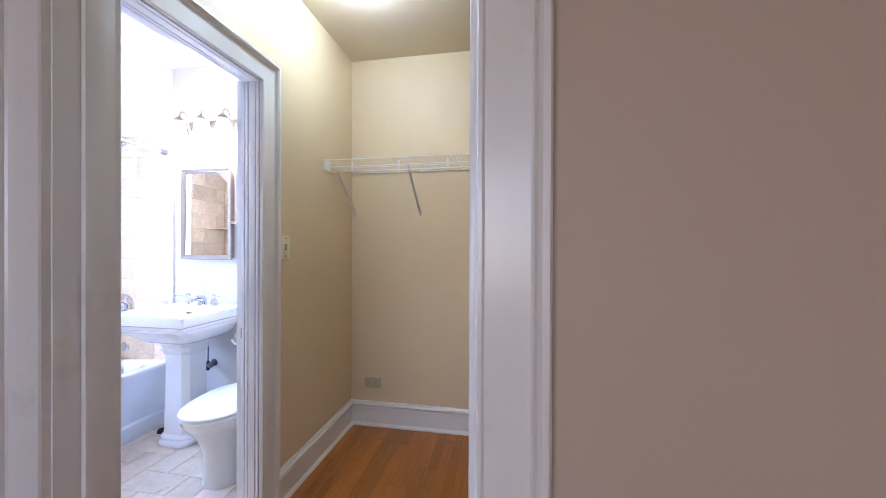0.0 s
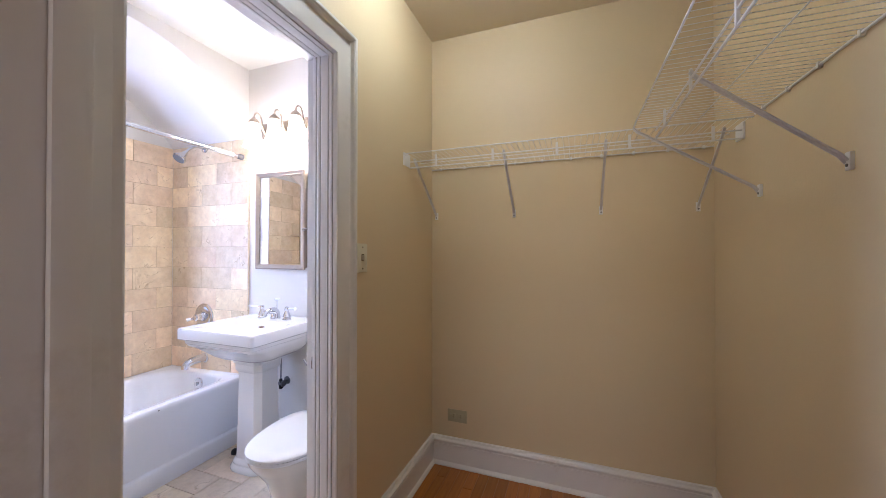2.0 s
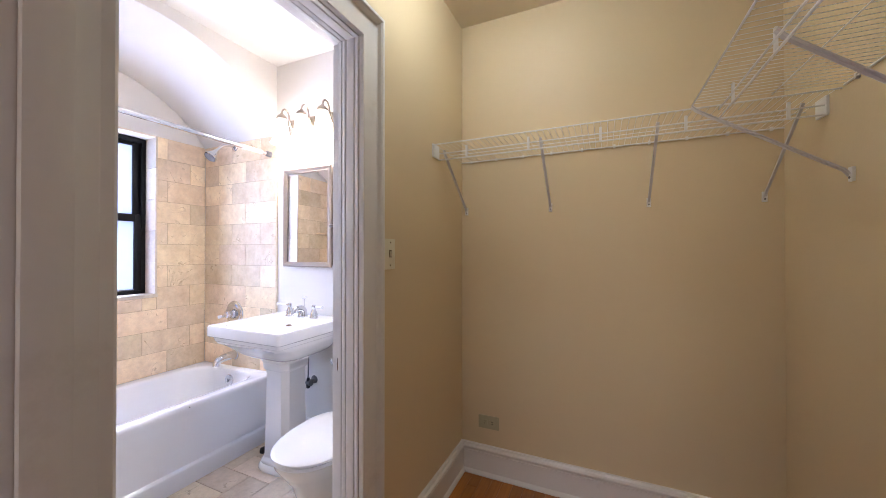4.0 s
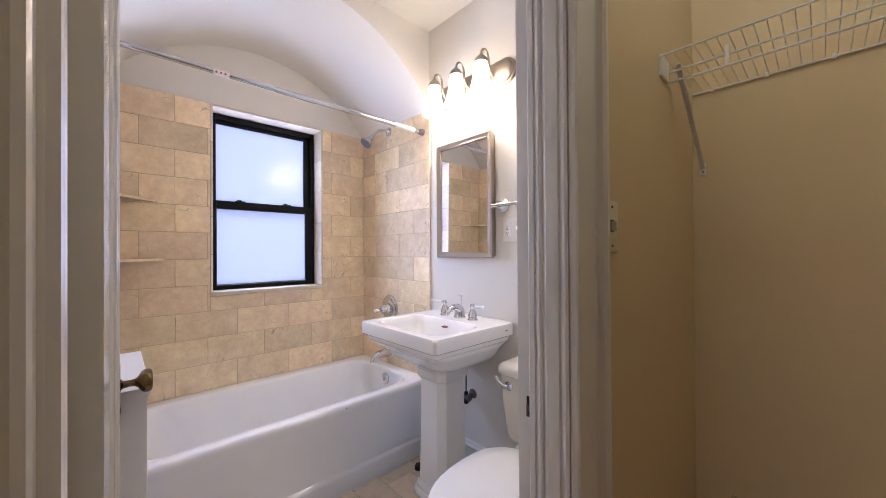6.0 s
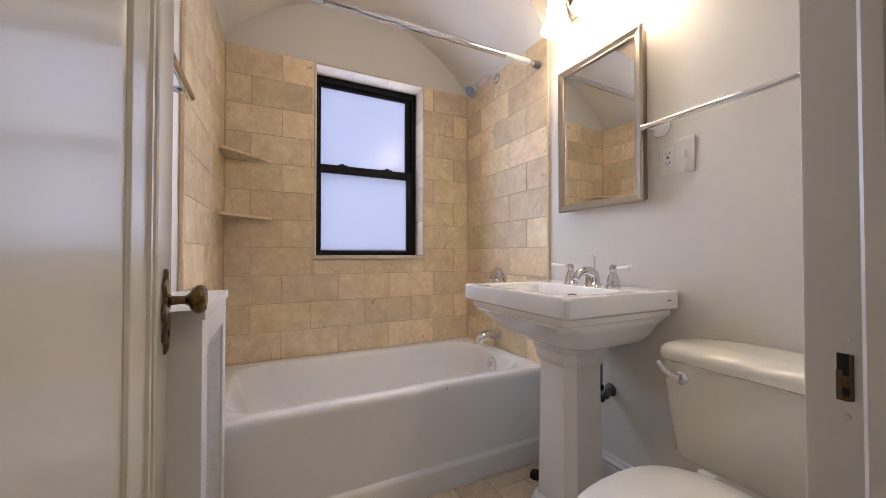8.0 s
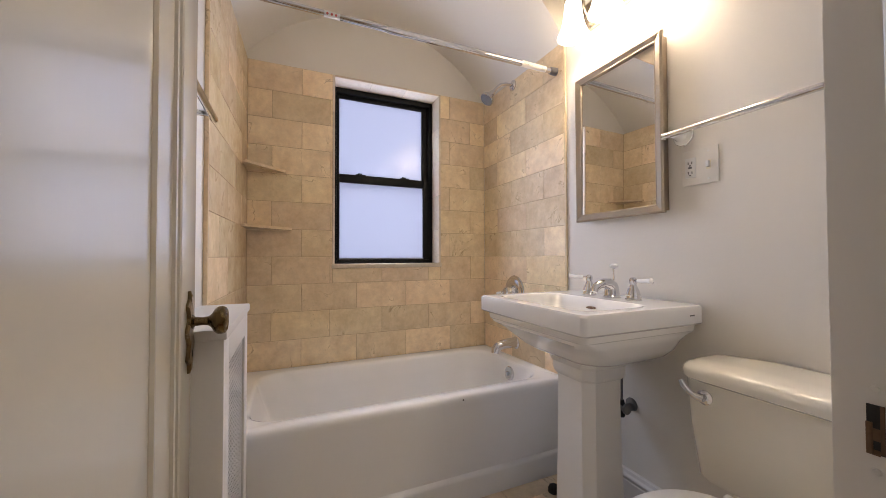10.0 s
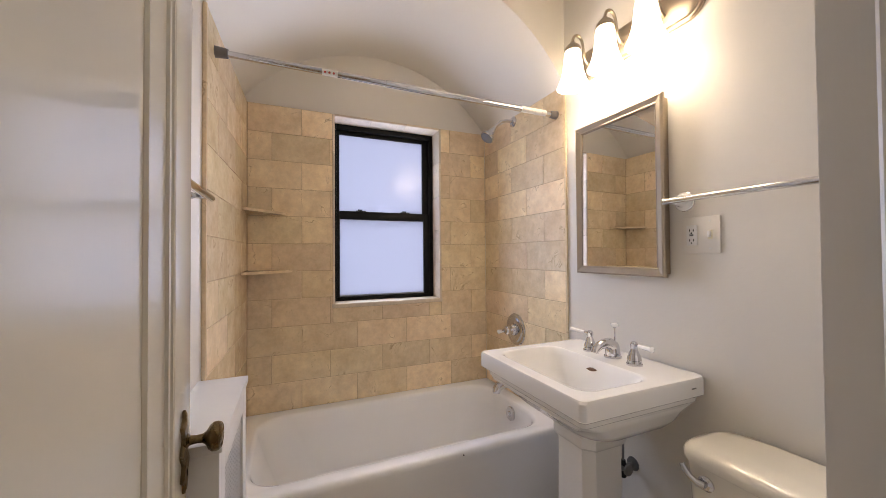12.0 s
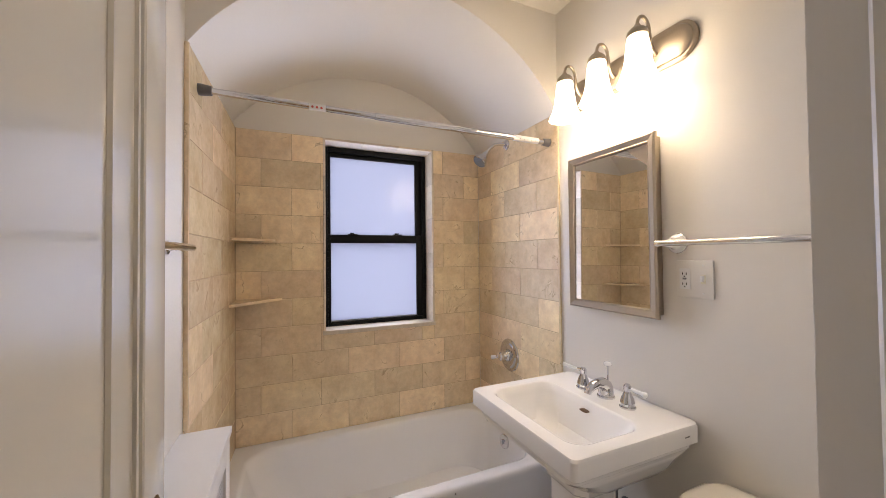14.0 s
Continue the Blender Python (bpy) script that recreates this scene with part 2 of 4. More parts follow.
NICKEL = material("brushed_nickel", (0.41, 0.345, 0.27), 0.40, 1.0, vary=0.08, scale=14, bump=0.04, bump_scale=200)
PAINTED_BRASS = material("chipped_painted_brass", (0.20, 0.14, 0.07), 0.35, 0.8, vary=0.4, scale=40, bump=0.3, bump_scale=150, stain=(0.62, 0.58, 0.50), stain_scale=70)
BRASS = material("aged_brass", (0.18, 0.125, 0.062), 0.27, 1.0, vary=0.35, scale=30, bump=0.2, bump_scale=120)
RUST = material("bare_worn_strike", (0.16, 0.09, 0.05), 0.7, 0.3, vary=0.4, scale=60, bump=0.4, bump_scale=200)
# paints the shade in holes and behind the grille; also plain dark parts
DARK = material("painted_shade_and_dark_parts", (0.02, 0.018, 0.016), 0.8, vary=0.3, scale=20)
GREY_METAL = material("grey_metal", (0.20, 0.20, 0.20), 0.4, 1.0, vary=0.2, scale=30)
RUBBER = material("grey_rubber", (0.16, 0.15, 0.15), 0.6, vary=0.15, scale=30)
BLACK = material("black_window_paint", (0.008, 0.0075, 0.007), 0.42, spec=0.15, vary=0.3, scale=8, bump=0.06, bump_scale=60)
GROUT = material("beige_grout", (0.50, 0.365, 0.235), 0.85, vary=0.12, scale=30, bump=0.3, bump_scale=150)
FLOOR_GROUT = material("grey_beige_grout", (0.52, 0.44, 0.34), 0.85, vary=0.15, scale=20, bump=0.3, bump_scale=150)
SUBFLOOR = material("dark_floor_joint", (0.06, 0.025, 0.01), 0.7, vary=0.2, scale=20)
STONE = marble("cream_marble", (0.87, 0.735, 0.522), (0.68, 0.524, 0.342), (0.30, 0.17, 0.08), 0.20)
FLOOR_STONE = marble("floor_marble", (0.82, 0.71, 0.55), (0.69, 0.57, 0.42), (0.34, 0.24, 0.15), 0.16)
SILL_STONE = marble("pale_sill_marble", (0.74, 0.66, 0.55), (0.64, 0.55, 0.44), (0.5, 0.42, 0.34), 0.25)
OAK = oak("orange_oak")
FROST = frosted("frosted_glass", (0.265, 0.262, 0.288))
BULB = glowing("lit_bulb", (1.0, 0.915, 0.82), BULB_GLOW)
SHADE = glowing("lit_frosted_shade", (1.0, 0.90, 0.77), SHADE_GLOW)
DOME = glowing("lit_ceiling_dome", (0.90, 1.0, 0.955), DOME_GLOW)
MIRROR = bpy.data.materials.new("mirror_silver")
MIRROR.use_nodes = True
_b = MIRROR.node_tree.nodes["Principled BSDF"]
_b.inputs["Base Color"].default_value, _b.inputs["Metallic"].default_value, _b.inputs["Roughness"].default_value = (0.86, 0.87, 0.86, 1), 1.0, 0.015
LABEL_RED = material("printed_red_label", (0.55, 0.08, 0.06), 0.5, vary=0.1, scale=40)
LABEL_WHITE = material("printed_white_label", (0.80, 0.78, 0.74), 0.45, vary=0.05, scale=40)
INK = material("grey_ink", (0.12, 0.12, 0.12), 0.6, vary=0.1, scale=40)

# ---- building blocks ----


def add_box(bm, x0, x1, y0, y1, z0, z1, bev=0.0, seg=2):
    r = bmesh.ops.create_cube(bm, size=1)
    vs = r["verts"]
    for v in vs:
        v.co = Vector((x0 + (v.co.x + 0.5) * (x1 - x0), y0 + (v.co.y + 0.5) * (y1 - y0), z0 + (v.co.z + 0.5) * (z1 - z0)))
    if bev:
        es = list({e for v in vs for e in v.link_edges})
        bmesh.ops.bevel(bm, geom=es, offset=bev, segments=seg, affect="EDGES", profile=0.6)
    return bm


def box(*a, **k):
    return add_box(bmesh.new(), *a, **k)


def boxes(*rows, bev=0.0):
    bm = bmesh.new()
    for r in rows:
        add_box(bm, *r, bev=bev)
    return bm


def add_loft(bm, rings, closed=True, caps=True):
    """Skin over rings of equal count."""
    vr = [[bm.verts.new(p) for p in ring] for ring in rings]
    n = len(vr[0])
    for a, b in zip(vr, vr[1:]):
        for i in range(n if closed else n - 1):
            j = (i + 1) % n
            bm.faces.new((a[i], a[j], b[j], b[i]))
    if caps:
        bm.faces.new(list(reversed(vr[0])))
        bm.faces.new(vr[-1])
    bmesh.ops.recalc_face_normals(bm, faces=bm.faces)
    return bm


def loft(rings, **k):
    return add_loft(bmesh.new(), rings, **k)


def add_lathe(bm, profile, centre, axis="Z", seg=32, caps=True):
    """profile: (radius, height along the axis) from the centre."""
    turn = {"Z": Matrix(), "X": Matrix.Rotation(radians(90), 4, "Y"), "Y": Matrix.Rotation(radians(-90), 4, "X"), "-Y": Matrix.Rotation(radians(90), 4, "X")}[axis] if isinstance(axis, str) else axis
    rings = []
    for r, h in profile:
        r = max(r, 0.0004)
        rings.append([Vector(centre) + turn @ Vector((r * math.cos(2 * math.pi * i / seg), r * math.sin(2 * math.pi * i / seg), h)) for i in range(seg)])
    return add_loft(bm, rings, caps=caps)


def lathe(profile, centre, axis="Z", seg=32, caps=True):
    return add_lathe(bmesh.new(), profile, centre, axis, seg, caps)


def add_tube(bm, pts, r, seg=10, radii=None):
    pts = [Vector(p) for p in pts]
    rings = []
    ref = Vector((0.31, 0.17, 0.93))
    for i, p in enumerate(pts):
        d = (pts[min(i + 1, len(pts) - 1)] - pts[max(i - 1, 0)]).normalized()
        u = ref - d * ref.dot(d)
        if u.length < 0.05:
            u = d.orthogonal()
        u.normalize()
        ref = u
        w = d.cross(u)
        rad = radii[i] if radii else r
        rings.append([p + (u * math.cos(2 * math.pi * k / seg) + w * math.sin(2 * math.pi * k / seg)) * rad for k in range(seg)])
    return add_loft(bm, rings)


def tube(pts, r, seg=10, radii=None):
    return add_tube(bmesh.new(), pts, r, seg, radii)


def bezier(a, b, c, d, n=12):
    a, b, c, d = (Vector(p) for p in (a, b, c, d))
    return [(1 - t) ** 3 * a + 3 * (1 - t) ** 2 * t * b + 3 * (1 - t) * t * t * c + t ** 3 * d for t in (i / n for i in range(n + 1))]


def rrect(cx, cy, hx, hy, r, z, n=6):
    """A ring: a rectangle with round corners, at height z (a number, or a function of x and y)."""
    out = []
    r = min(r, hx - 1e-4, hy - 1e-4)
    for k, (sx, sy) in enumerate(((1, 1), (-1, 1), (-1, -1), (1, -1))):
        for i in range(n + 1):
            a = (k + i / n) * math.pi / 2
            x, y = cx + sx * (hx - r) + r * math.cos(a), cy + sy * (hy - r) + r * math.sin(a)
            out.append(Vector((x, y, z(x, y) if callable(z) else z)))
    return out


def oval(cx, cy, hx, front, back, z, n=40, power=2.3):
    """An egg-shaped ring: front towards -y, back towards +y."""
    out = []
    for i in range(n):
        a = 2 * math.pi * i / n
        c, s = math.cos(a), math.sin(a)
        x = hx * math.copysign(abs(c) ** (2 / power), c)
        y = (back if s > 0 else front) * math.copysign(abs(s) ** (2 / power), s)
        out.append(Vector((cx + x, cy + y, z)))
    return out


def mesh_of(name, bm, mat, smooth=30):
    me = bpy.data.meshes.new(name)
    bm.normal_update()
    bm.to_mesh(me)
    bm.free()
    me.materials.append(mat)
    if smooth:
        me.polygons.foreach_set("use_smooth", [True] * len(me.polygons))
        me.set_sharp_from_angle(angle=radians(smooth))
    return me


def part(name, bm, mat, parent=None, label="", smooth=30):
    """Links a bmesh as one mesh object, under a thing or a part where one is given."""
    ob = new(name, mesh_of(name, bm, mat, smooth))
    if parent:
        ob.parent = parent
    return tagged(ob, label)


def thing(name, label, category, group="", at=(0, 0, 0)):
    ob = new(name)
    ob.location = at
    ob.empty_display_size = 0.05
    return tagged(ob, label, category, group)


def put(name, bm, mat, label, category, group="", smooth=30):
    return tagged(part(name, bm, mat, None, "", smooth), label, category, group)


def structure(name, bm, mat, label="", smooth=30):
    return tagged(part(name, bm, mat, None, label, smooth), kind="structure")


# ---- the plan ----
WX, NY, SY = -3.212, 2.205, 0.703        # bathroom: plaster of the window wall, sink wall, radiator wall
TX, TN, TS = -3.20, 2.197, 0.715         # faces of the tiles on those walls
SKEW = 0.040                             # the shelf wall of the bath runs this much out of square, per metre
ARCH = -2.418                            # front of the bath alcove
BX, LX = -1.235, -1.092                  # wall between bathroom and closet
RX, CY = 0.362, 2.378                    # closet: wall on the right, back wall
FY0, FY1 = 0.53, 0.64                    # wall between bedroom and closet
TOP = 2.59
WIN = (1.184, 1.866, 0.960, 2.082)       # window opening
BD = (0.733, 1.447, 2.025)               # bathroom doorway: y, y, height
CD = (-0.853, -0.042, 2.05)              # closet doorway: x, x, height

structure("wall_window", boxes((-3.45, WX, 0.5, WIN[0], 0, TOP), (-3.45, WX, WIN[1], 2.6, 0, TOP), (-3.45, WX, WIN[0], WIN[1], 0, WIN[2] - 0.012), (-3.45, WX, WIN[0], WIN[1], WIN[3] + 0.004, TOP)), WHITE_WALL, "white painted plaster wall with a window")
structure("wall_sink", box(WX, BX + 0.06, NY, 2.6, 0, TOP), WHITE_WALL, "white painted plaster wall behind the sink")
structure("wall_radiator", box(WX, BX, FY1, SY, 0, TOP), WHITE_WALL, "white painted plaster wall behind the radiator cover")
_m = (BX + LX) / 2
for _n, _x0, _x1, _mat in (("wall_door_bathroom_side", BX, _m, WHITE_WALL), ("wall_door_closet_side", _m, LX, CREAM)):
    structure(_n, boxes((_x0, _x1, FY1, BD[0] - 0.02, 0, TOP), (_x0, _x1, BD[1] + 0.02, 2.6 if _mat is CREAM else NY, 0, TOP), (_x0, _x1, BD[0] - 0.02, BD[1] + 0.02, BD[2] + 0.02, TOP)), _mat, "painted plaster wall with a doorway")
structure("wall_closet_back", box(LX, RX + 0.1, CY, 2.6, 0, TOP), CREAM, "cream painted plaster wall")
structure("wall_closet_side", box(RX, RX + 0.1, FY1, CY, 0, TOP), CREAM, "cream painted plaster wall")
_fm = (FY0 + FY1) / 2
for _n, _y0, _y1, _mat in (("wall_bedroom", FY0, _fm, BEIGE), ("wall_closet_front", _fm, FY1, CREAM)):
    structure(_n, boxes((-3.45, CD[0] - 0.02, _y0, _y1, 0, TOP), (CD[1] + 0.02, 2.4, _y0, _y1, 0, TOP), (CD[0] - 0.02, CD[1] + 0.02, _y0, _y1, CD[2] + 0.02, TOP)), _mat, "painted plaster wall with a doorway")
structure("wall_bedroom_west", box(-3.55, -3.45, -3.1, FY1, 0, TOP), BEIGE)
structure("wall_bedroom_east", box(2.4, 2.5, -3.1, FY1, 0, TOP), BEIGE)
structure("wall_bedroom_south", boxes((-3.45, -1.4, -3.2, -3.1, 0, TOP), (0.2, 2.4, -3.2, -3.1, 0, TOP), (-1.4, 0.2, -3.2, -3.1, 0, 0.8), (-1.4, 0.2, -3.2, -3.1, 2.2, TOP)), BEIGE)
structure("ceiling_bathroom", box(-3.45, BX, FY1, 2.6, 2.568, TOP + 0.1), CEILING, "white painted ceiling")
structure("ceiling_closet", box(BX, RX + 0.1, FY1, 2.6, TOP, TOP + 0.1), material("cream_ceiling_paint", (0.70, 0.60, 0.44), 0.6, vary=0.03, scale=1.5, bump=0.08, bump_scale=120), "cream painted ceiling")
structure("ceiling_bedroom", box(-3.55, 2.5, -3.2, FY1, TOP, TOP + 0.1), CEILING, "white painted ceiling")
bath_floor = structure("floor_bathroom", box(-3.45, BX + 0.05, FY1 - 0.05, 2.6, -0.1, -0.004), FLOOR_GROUT, "herringbone floor of cream marble tiles")
wood_floor = structure("floor_wood", boxes((BX + 0.05, RX + 0.1, FY0 - 0.2, 2.6, -0.1, -0.004), (-3.55, 2.5, -3.2, FY0 - 0.2, -0.1, -0.004), (-3.55, BX + 0.05, FY0 - 0.2, FY1 - 0.05, -0.1, -0.004), (RX + 0.1, 2.5, FY0 - 0.2, FY1, -0.1, -0.004)), SUBFLOOR, "orange oak strip floor")

# the vaulted soffit over the bath, and the wall above its arch
MIDY, HALF = (NY + SY) / 2, (NY - SY) / 2


def vault_ring(x, rise):
    r = (HALF ** 2 + rise ** 2) / (2 * rise)
    half_angle = math.asin(HALF / r)
    return [Vector((x, MIDY + r * math.sin(a), 2.078 + rise - r + r * math.cos(a))) for a in (half_angle * (i / 20 - 1) for i in range(41))]


_bm = bmesh.new()
_a, _b2 = vault_ring(ARCH, 0.425), vault_ring(WX, 0.392)
_top = [Vector((ARCH, p.y, TOP)) for p in _a]
_e = [vault_ring(ARCH - 0.006, 0.421)]
for _r0, _r1 in ((_top, _a), (_a, _e[0]), (_e[0], _b2)):
    add_loft(_bm, [_r0, _r1], closed=False, caps=False)
bmesh.ops.remove_doubles(_bm, verts=_bm.verts, dist=1e-5)
structure("arched_soffit", _bm, WHITE_WALL, "white plaster barrel vault over the bath alcove", 50)

# ---- trim ----
CASING = [(0.004, 0.0), (0.004, 0.014), (0.006, 0.018), (0.012, 0.018), (0.016, 0.014), (0.082, 0.016), (0.086, 0.019), (0.090, 0.030), (0.096, 0.036), (0.106, 0.036), (0.110, 0.030), (0.110, 0.0)]


def casing(name, a, b, h, place, label):
    """A mitred casing round an opening from a to b, h high. place(u, v, t): u along the wall, v up, t out of it."""
    root = tagged(new(name), label, kind="structure")
    legs = (("side_casing", [(a, 0.0, -1, 0), (a, h, -1, 1)]), ("side_casing", [(b, 0.0, 1, 0), (b, h, 1, 1)]), ("head_casing", [(a, h, -1, 1), (b, h, 1, 1)]))
    for n, ends in legs:
        part(n, loft([[Vector(place(u + su * d, v + sv * d, t)) for d, t in CASING] for u, v, su, sv in ends]), TRIM, root, smooth=25)
    return root


casing("door_casing_bathroom", BD[0] + 0.009, BD[1] - 0.035, BD[2] - 0.018, lambda u, v, t: (LX + t, u, v), "glossy white painted door casing with mitred corners")
casing("door_casing_bathroom_inside", BD[0] - 0.012, BD[1] + 0.033, BD[2] + 0.012, lambda u, v, t: (BX - 0.7 * t, u, v), "glossy white painted door casing")
casing("door_casing_bedroom", CD[0], CD[1], CD[2], lambda u, v, t: (u, FY0 - t, v), "glossy white painted door casing with a raised outer band")
casing("door_casing_closet", CD[0], CD[1], CD[2], lambda u, v, t: (u, FY1 + t, v), "glossy white painted door casing")


def jamb(name, a, b, h, d0, d1, stop0, stop1, place, label, sa=0.013, sb=0.013):
    """Lining of a doorway with its stops: a and b across, d0..d1 through the wall, stop0..stop1 the raised stop."""
    root = tagged(new(name), label, kind="structure")

    def bx(u0, u1, v0, v1, w0, w1, bev):
        p, q = place(u0, v0, w0), place(u1, v1, w1)
        return box(min(p[0], q[0]), max(p[0], q[0]), min(p[1], q[1]), max(p[1], q[1]), v0, v1, bev=bev)

    for n, u0, u1, v0, v1 in (("side_jamb", a - 0.02, a, 0, h + 0.02), ("side_jamb", b, b + 0.02, 0, h + 0.02), ("head_jamb", a, b, h, h + 0.02)):
        part(n, bx(u0, u1, v0, v1, d0, d1, 0.002), TRIM, root)
    for n, u0, u1, v0, v1 in (("stop", a, a + sa, 0, h), ("stop", b - sb, b, 0, h), ("head_stop", a + sa, b - sb, h - sa, h)):
        part(n, bx(u0, u1, v0, v1, stop0, stop1, 0.004), TRIM, root)
    return root


bath_jamb = jamb("door_lining_bathroom", BD[0], BD[1], BD[2], BX, LX, BX + 0.046, LX, lambda u, v, w: (w, u, v), "white painted door lining with a rusty strike plate", 0.010, 0.020)
STOP = [(0.046, 0.0), (0.046, 0.029), (0.049, 0.032), (0.062, 0.034), (0.064, 0.031), (0.068, 0.031), (0.070, 0.035), (0.076, 0.0375), (0.082, 0.036), (0.084, 0.033), (0.088, 0.033), (0.090, 0.038), (0.093, 0.040), (0.121, 0.042), (0.124, 0.038), (0.128, 0.038), (0.130, 0.042), (0.136, 0.044), (0.142, 0.042), (0.1425, 0.0)]
for _pts in ([[(BX + a, BD[1] - b * 0.82, z) for a, b in STOP] for z in (0.009, BD[2] - 0.008)], [[(BX + a, BD[0] + b * 0.37, z) for a, b in STOP] for z in (0.009, BD[2] - 0.008)], [[(BX + a, y, BD[2] - b * 0.42) for a, b in STOP] for y in (BD[0] + 0.012, BD[1] - 0.03)]):
    part("stop_moulding", loft([[Vector(p) for p in r] for r in _pts]), TRIM, bath_jamb, smooth=25)
jamb("door_lining_closet", CD[0], CD[1], CD[2], FY0, FY1, FY0 + 0.045, FY0 + 0.085, lambda u, v, w: (u, w, v), "white painted door lining with a stop")
# strike let into the lining
_sx, _sz = BX + 0.029, 0.860
part("strike_hole", box(_sx - 0.0055, _sx + 0.0055, BD[1] - 0.0012, BD[1] + 0.001, _sz - 0.022, _sz + 0.022), DARK, bath_jamb)
_bm = bmesh.new()
for _r in ((_sx - 0.0060, _sx - 0.0015, _sz - 0.023, _sz + 0.006), (_sx + 0.0030, _sx + 0.0060, _sz - 0.021, _sz + 0.022), (_sx - 0.0015, _sx + 0.003, _sz - 0.010, _sz + 0.001), (_sx - 0.0015, _sx + 0.003, _sz - 0.023, _sz - 0.018)):
    add_box(_bm, _r[0], _r[1], BD[1] - 0.0022, BD[1] - 0.0005, _r[2], _r[3], bev=0.0006)
part("strike_plate", _bm, RUST, bath_jamb, "worn rusty strike plate")
for _z in (_sz + 0.036, _sz - 0.038):
    part("screw", lathe([(0.0035, 0), (0.003, 0.0015), (0, 0.002)], (_sx, BD[1], _z), "-Y", 10), TRIM, bath_jamb)
structure("threshold_bathroom", box(BX - 0.01, LX + 0.02, BD[0], BD[1], -0.02, 0.008, bev=0.004), SILL_STONE, "pale marble threshold")

BASE = [(0.0, 0.0), (0.030, 0.0), (0.030, 0.006), (0.024, 0.016), (0.019, 0.020), (0.017, 0.022), (0.017, 0.118), (0.021, 0.121), (0.021, 0.128), (0.018, 0.131), (0.024, 0.140), (0.027, 0.148), (0.024, 0.152), (0.016, 0.156), (0.012, 0.166), (0.0, 0.168)]


def skirting(name, stations, label):
    """Baseboard along a run: stations are functions of (out, up)."""
    return structure(name, loft([[Vector((*s(t), z)) for t, z in BASE] for s in stations]), TRIM, label, 25)


_cy0 = BD[1] - 0.035 + 0.111
skirting("baseboard_closet", [lambda t: (LX + t, _cy0), lambda t: (LX + t, CY - t), lambda t: (RX - t, CY - t), lambda t: (RX - t, FY1 + t), lambda t: (CD[1] + 0.111, FY1 + t)], "tall white painted baseboard with a moulded cap and shoe")
skirting("baseboard_bathroom", [lambda t: (-2.405, NY - t), lambda t: (BX - t, NY - t), lambda t: (BX - t, BD[1] + 0.111)], "white painted baseboard with a moulded cap")
skirting("baseboard_bedroom_1", [lambda t: (-3.4, FY0 - t), lambda t: (CD[0] - 0.111, FY0 - t)], "tall white painted baseboard")
skirting("baseboard_bedroom_2", [lambda t: (CD[1] + 0.111, FY0 - t), lambda t: (2.4, FY0 - t)], "tall white painted baseboard")

# ---- bathroom door, standing open ----
DW, DT, DH = 0.722, 0.041, 1.99
HX, HY = BX - 0.003, 0.735     # its hinged corner
door = tagged(new("door_1"), "white glossy panelled door standing open, with an aged brass knob", "door", kind="structure")
_x0, _x1, _z0, _z1 = HX - DW, HX, 0.012, 0.012 + DH
_y0, _y1 = HY, HY + DT
part("stile", box(_x1 - 0.110, _x1, _y0, _y1 - 0.0105, _z0, _z1, bev=0.002), DOOR_PAINT, door)
part("stile", box(_x0, _x0 + 0.125, _y0, _y1, _z0, _z1, bev=0.002), DOOR_PAINT, door)
part("top_rail", box(_x0 + 0.125, _x1, _y0, _y1, _z1 - 0.115, _z1, bev=0.002), DOOR_PAINT, door)
part("bottom_rail", box(_x0 + 0.125, _x1, _y0, _y1, _z0, _z0 + 0.21, bev=0.002), DOOR_PAINT, door)
part("panel", box(_x0 + 0.120, _x1 - 0.0005, _y0 + 0.012, _y1 - 0.010, _z0 + 0.20, _z1 - 0.11), DOOR_PAINT, door)
_pa, _pb, _pc, _pd = _x0 + 0.125, _x1 - 0.110, _z0 + 0.21, _z1 - 0.115
STICK = [(0.0, -0.004), (0.0, 0.004), (0.005, 0.006), (0.010, 0.004), (0.012, 0.000), (0.018, 0.000), (0.021, 0.003), (0.027, 0.002), (0.030, -0.003), (0.036, -0.004), (0.092, -0.008), (0.096, -0.004), (0.102, -0.004), (0.107, -0.009), (0.108, -0.012)]
THIN = [(0.0, -0.004), (0.0, 0.002), (0.006, 0.001), (0.010, -0.004), (0.013, -0.006), (0.014, -0.012)]
for _prof, _ends in ((STICK, [(_pa, _pc, 1, 1), (_pa, _pd, 1, -1)]), (THIN, [(_pa + 0.1, _pd, 0, -1), (_x1, _pd, 0, -1)]), (THIN, [(_pa + 0.1, _pc, 0, 1), (_x1, _pc, 0, 1)])):
    part("moulding", loft([[Vector((u + su * d - su * 0.003, _y1 + t, v + sv * d - sv * 0.003)) for d, t in _prof] for u, v, su, sv in _ends]), DOOR_PAINT, door, smooth=25)
part("paint_run", tube([(-1.362, _y1 - 0.0112, 1.232), (-1.3605, _y1 - 0.0116, 1.21), (-1.361, _y1 - 0.0117, 1.18), (-1.3615, _y1 - 0.0116, 1.155), (-1.361, _y1 - 0.0112, 1.135)], 0.003, 12, [0.0006, 0.0014, 0.0015, 0.0022, 0.0008]), DOOR_PAINT, door, "old paint run")
KX, KZ = _x0 + 0.053, 0.889
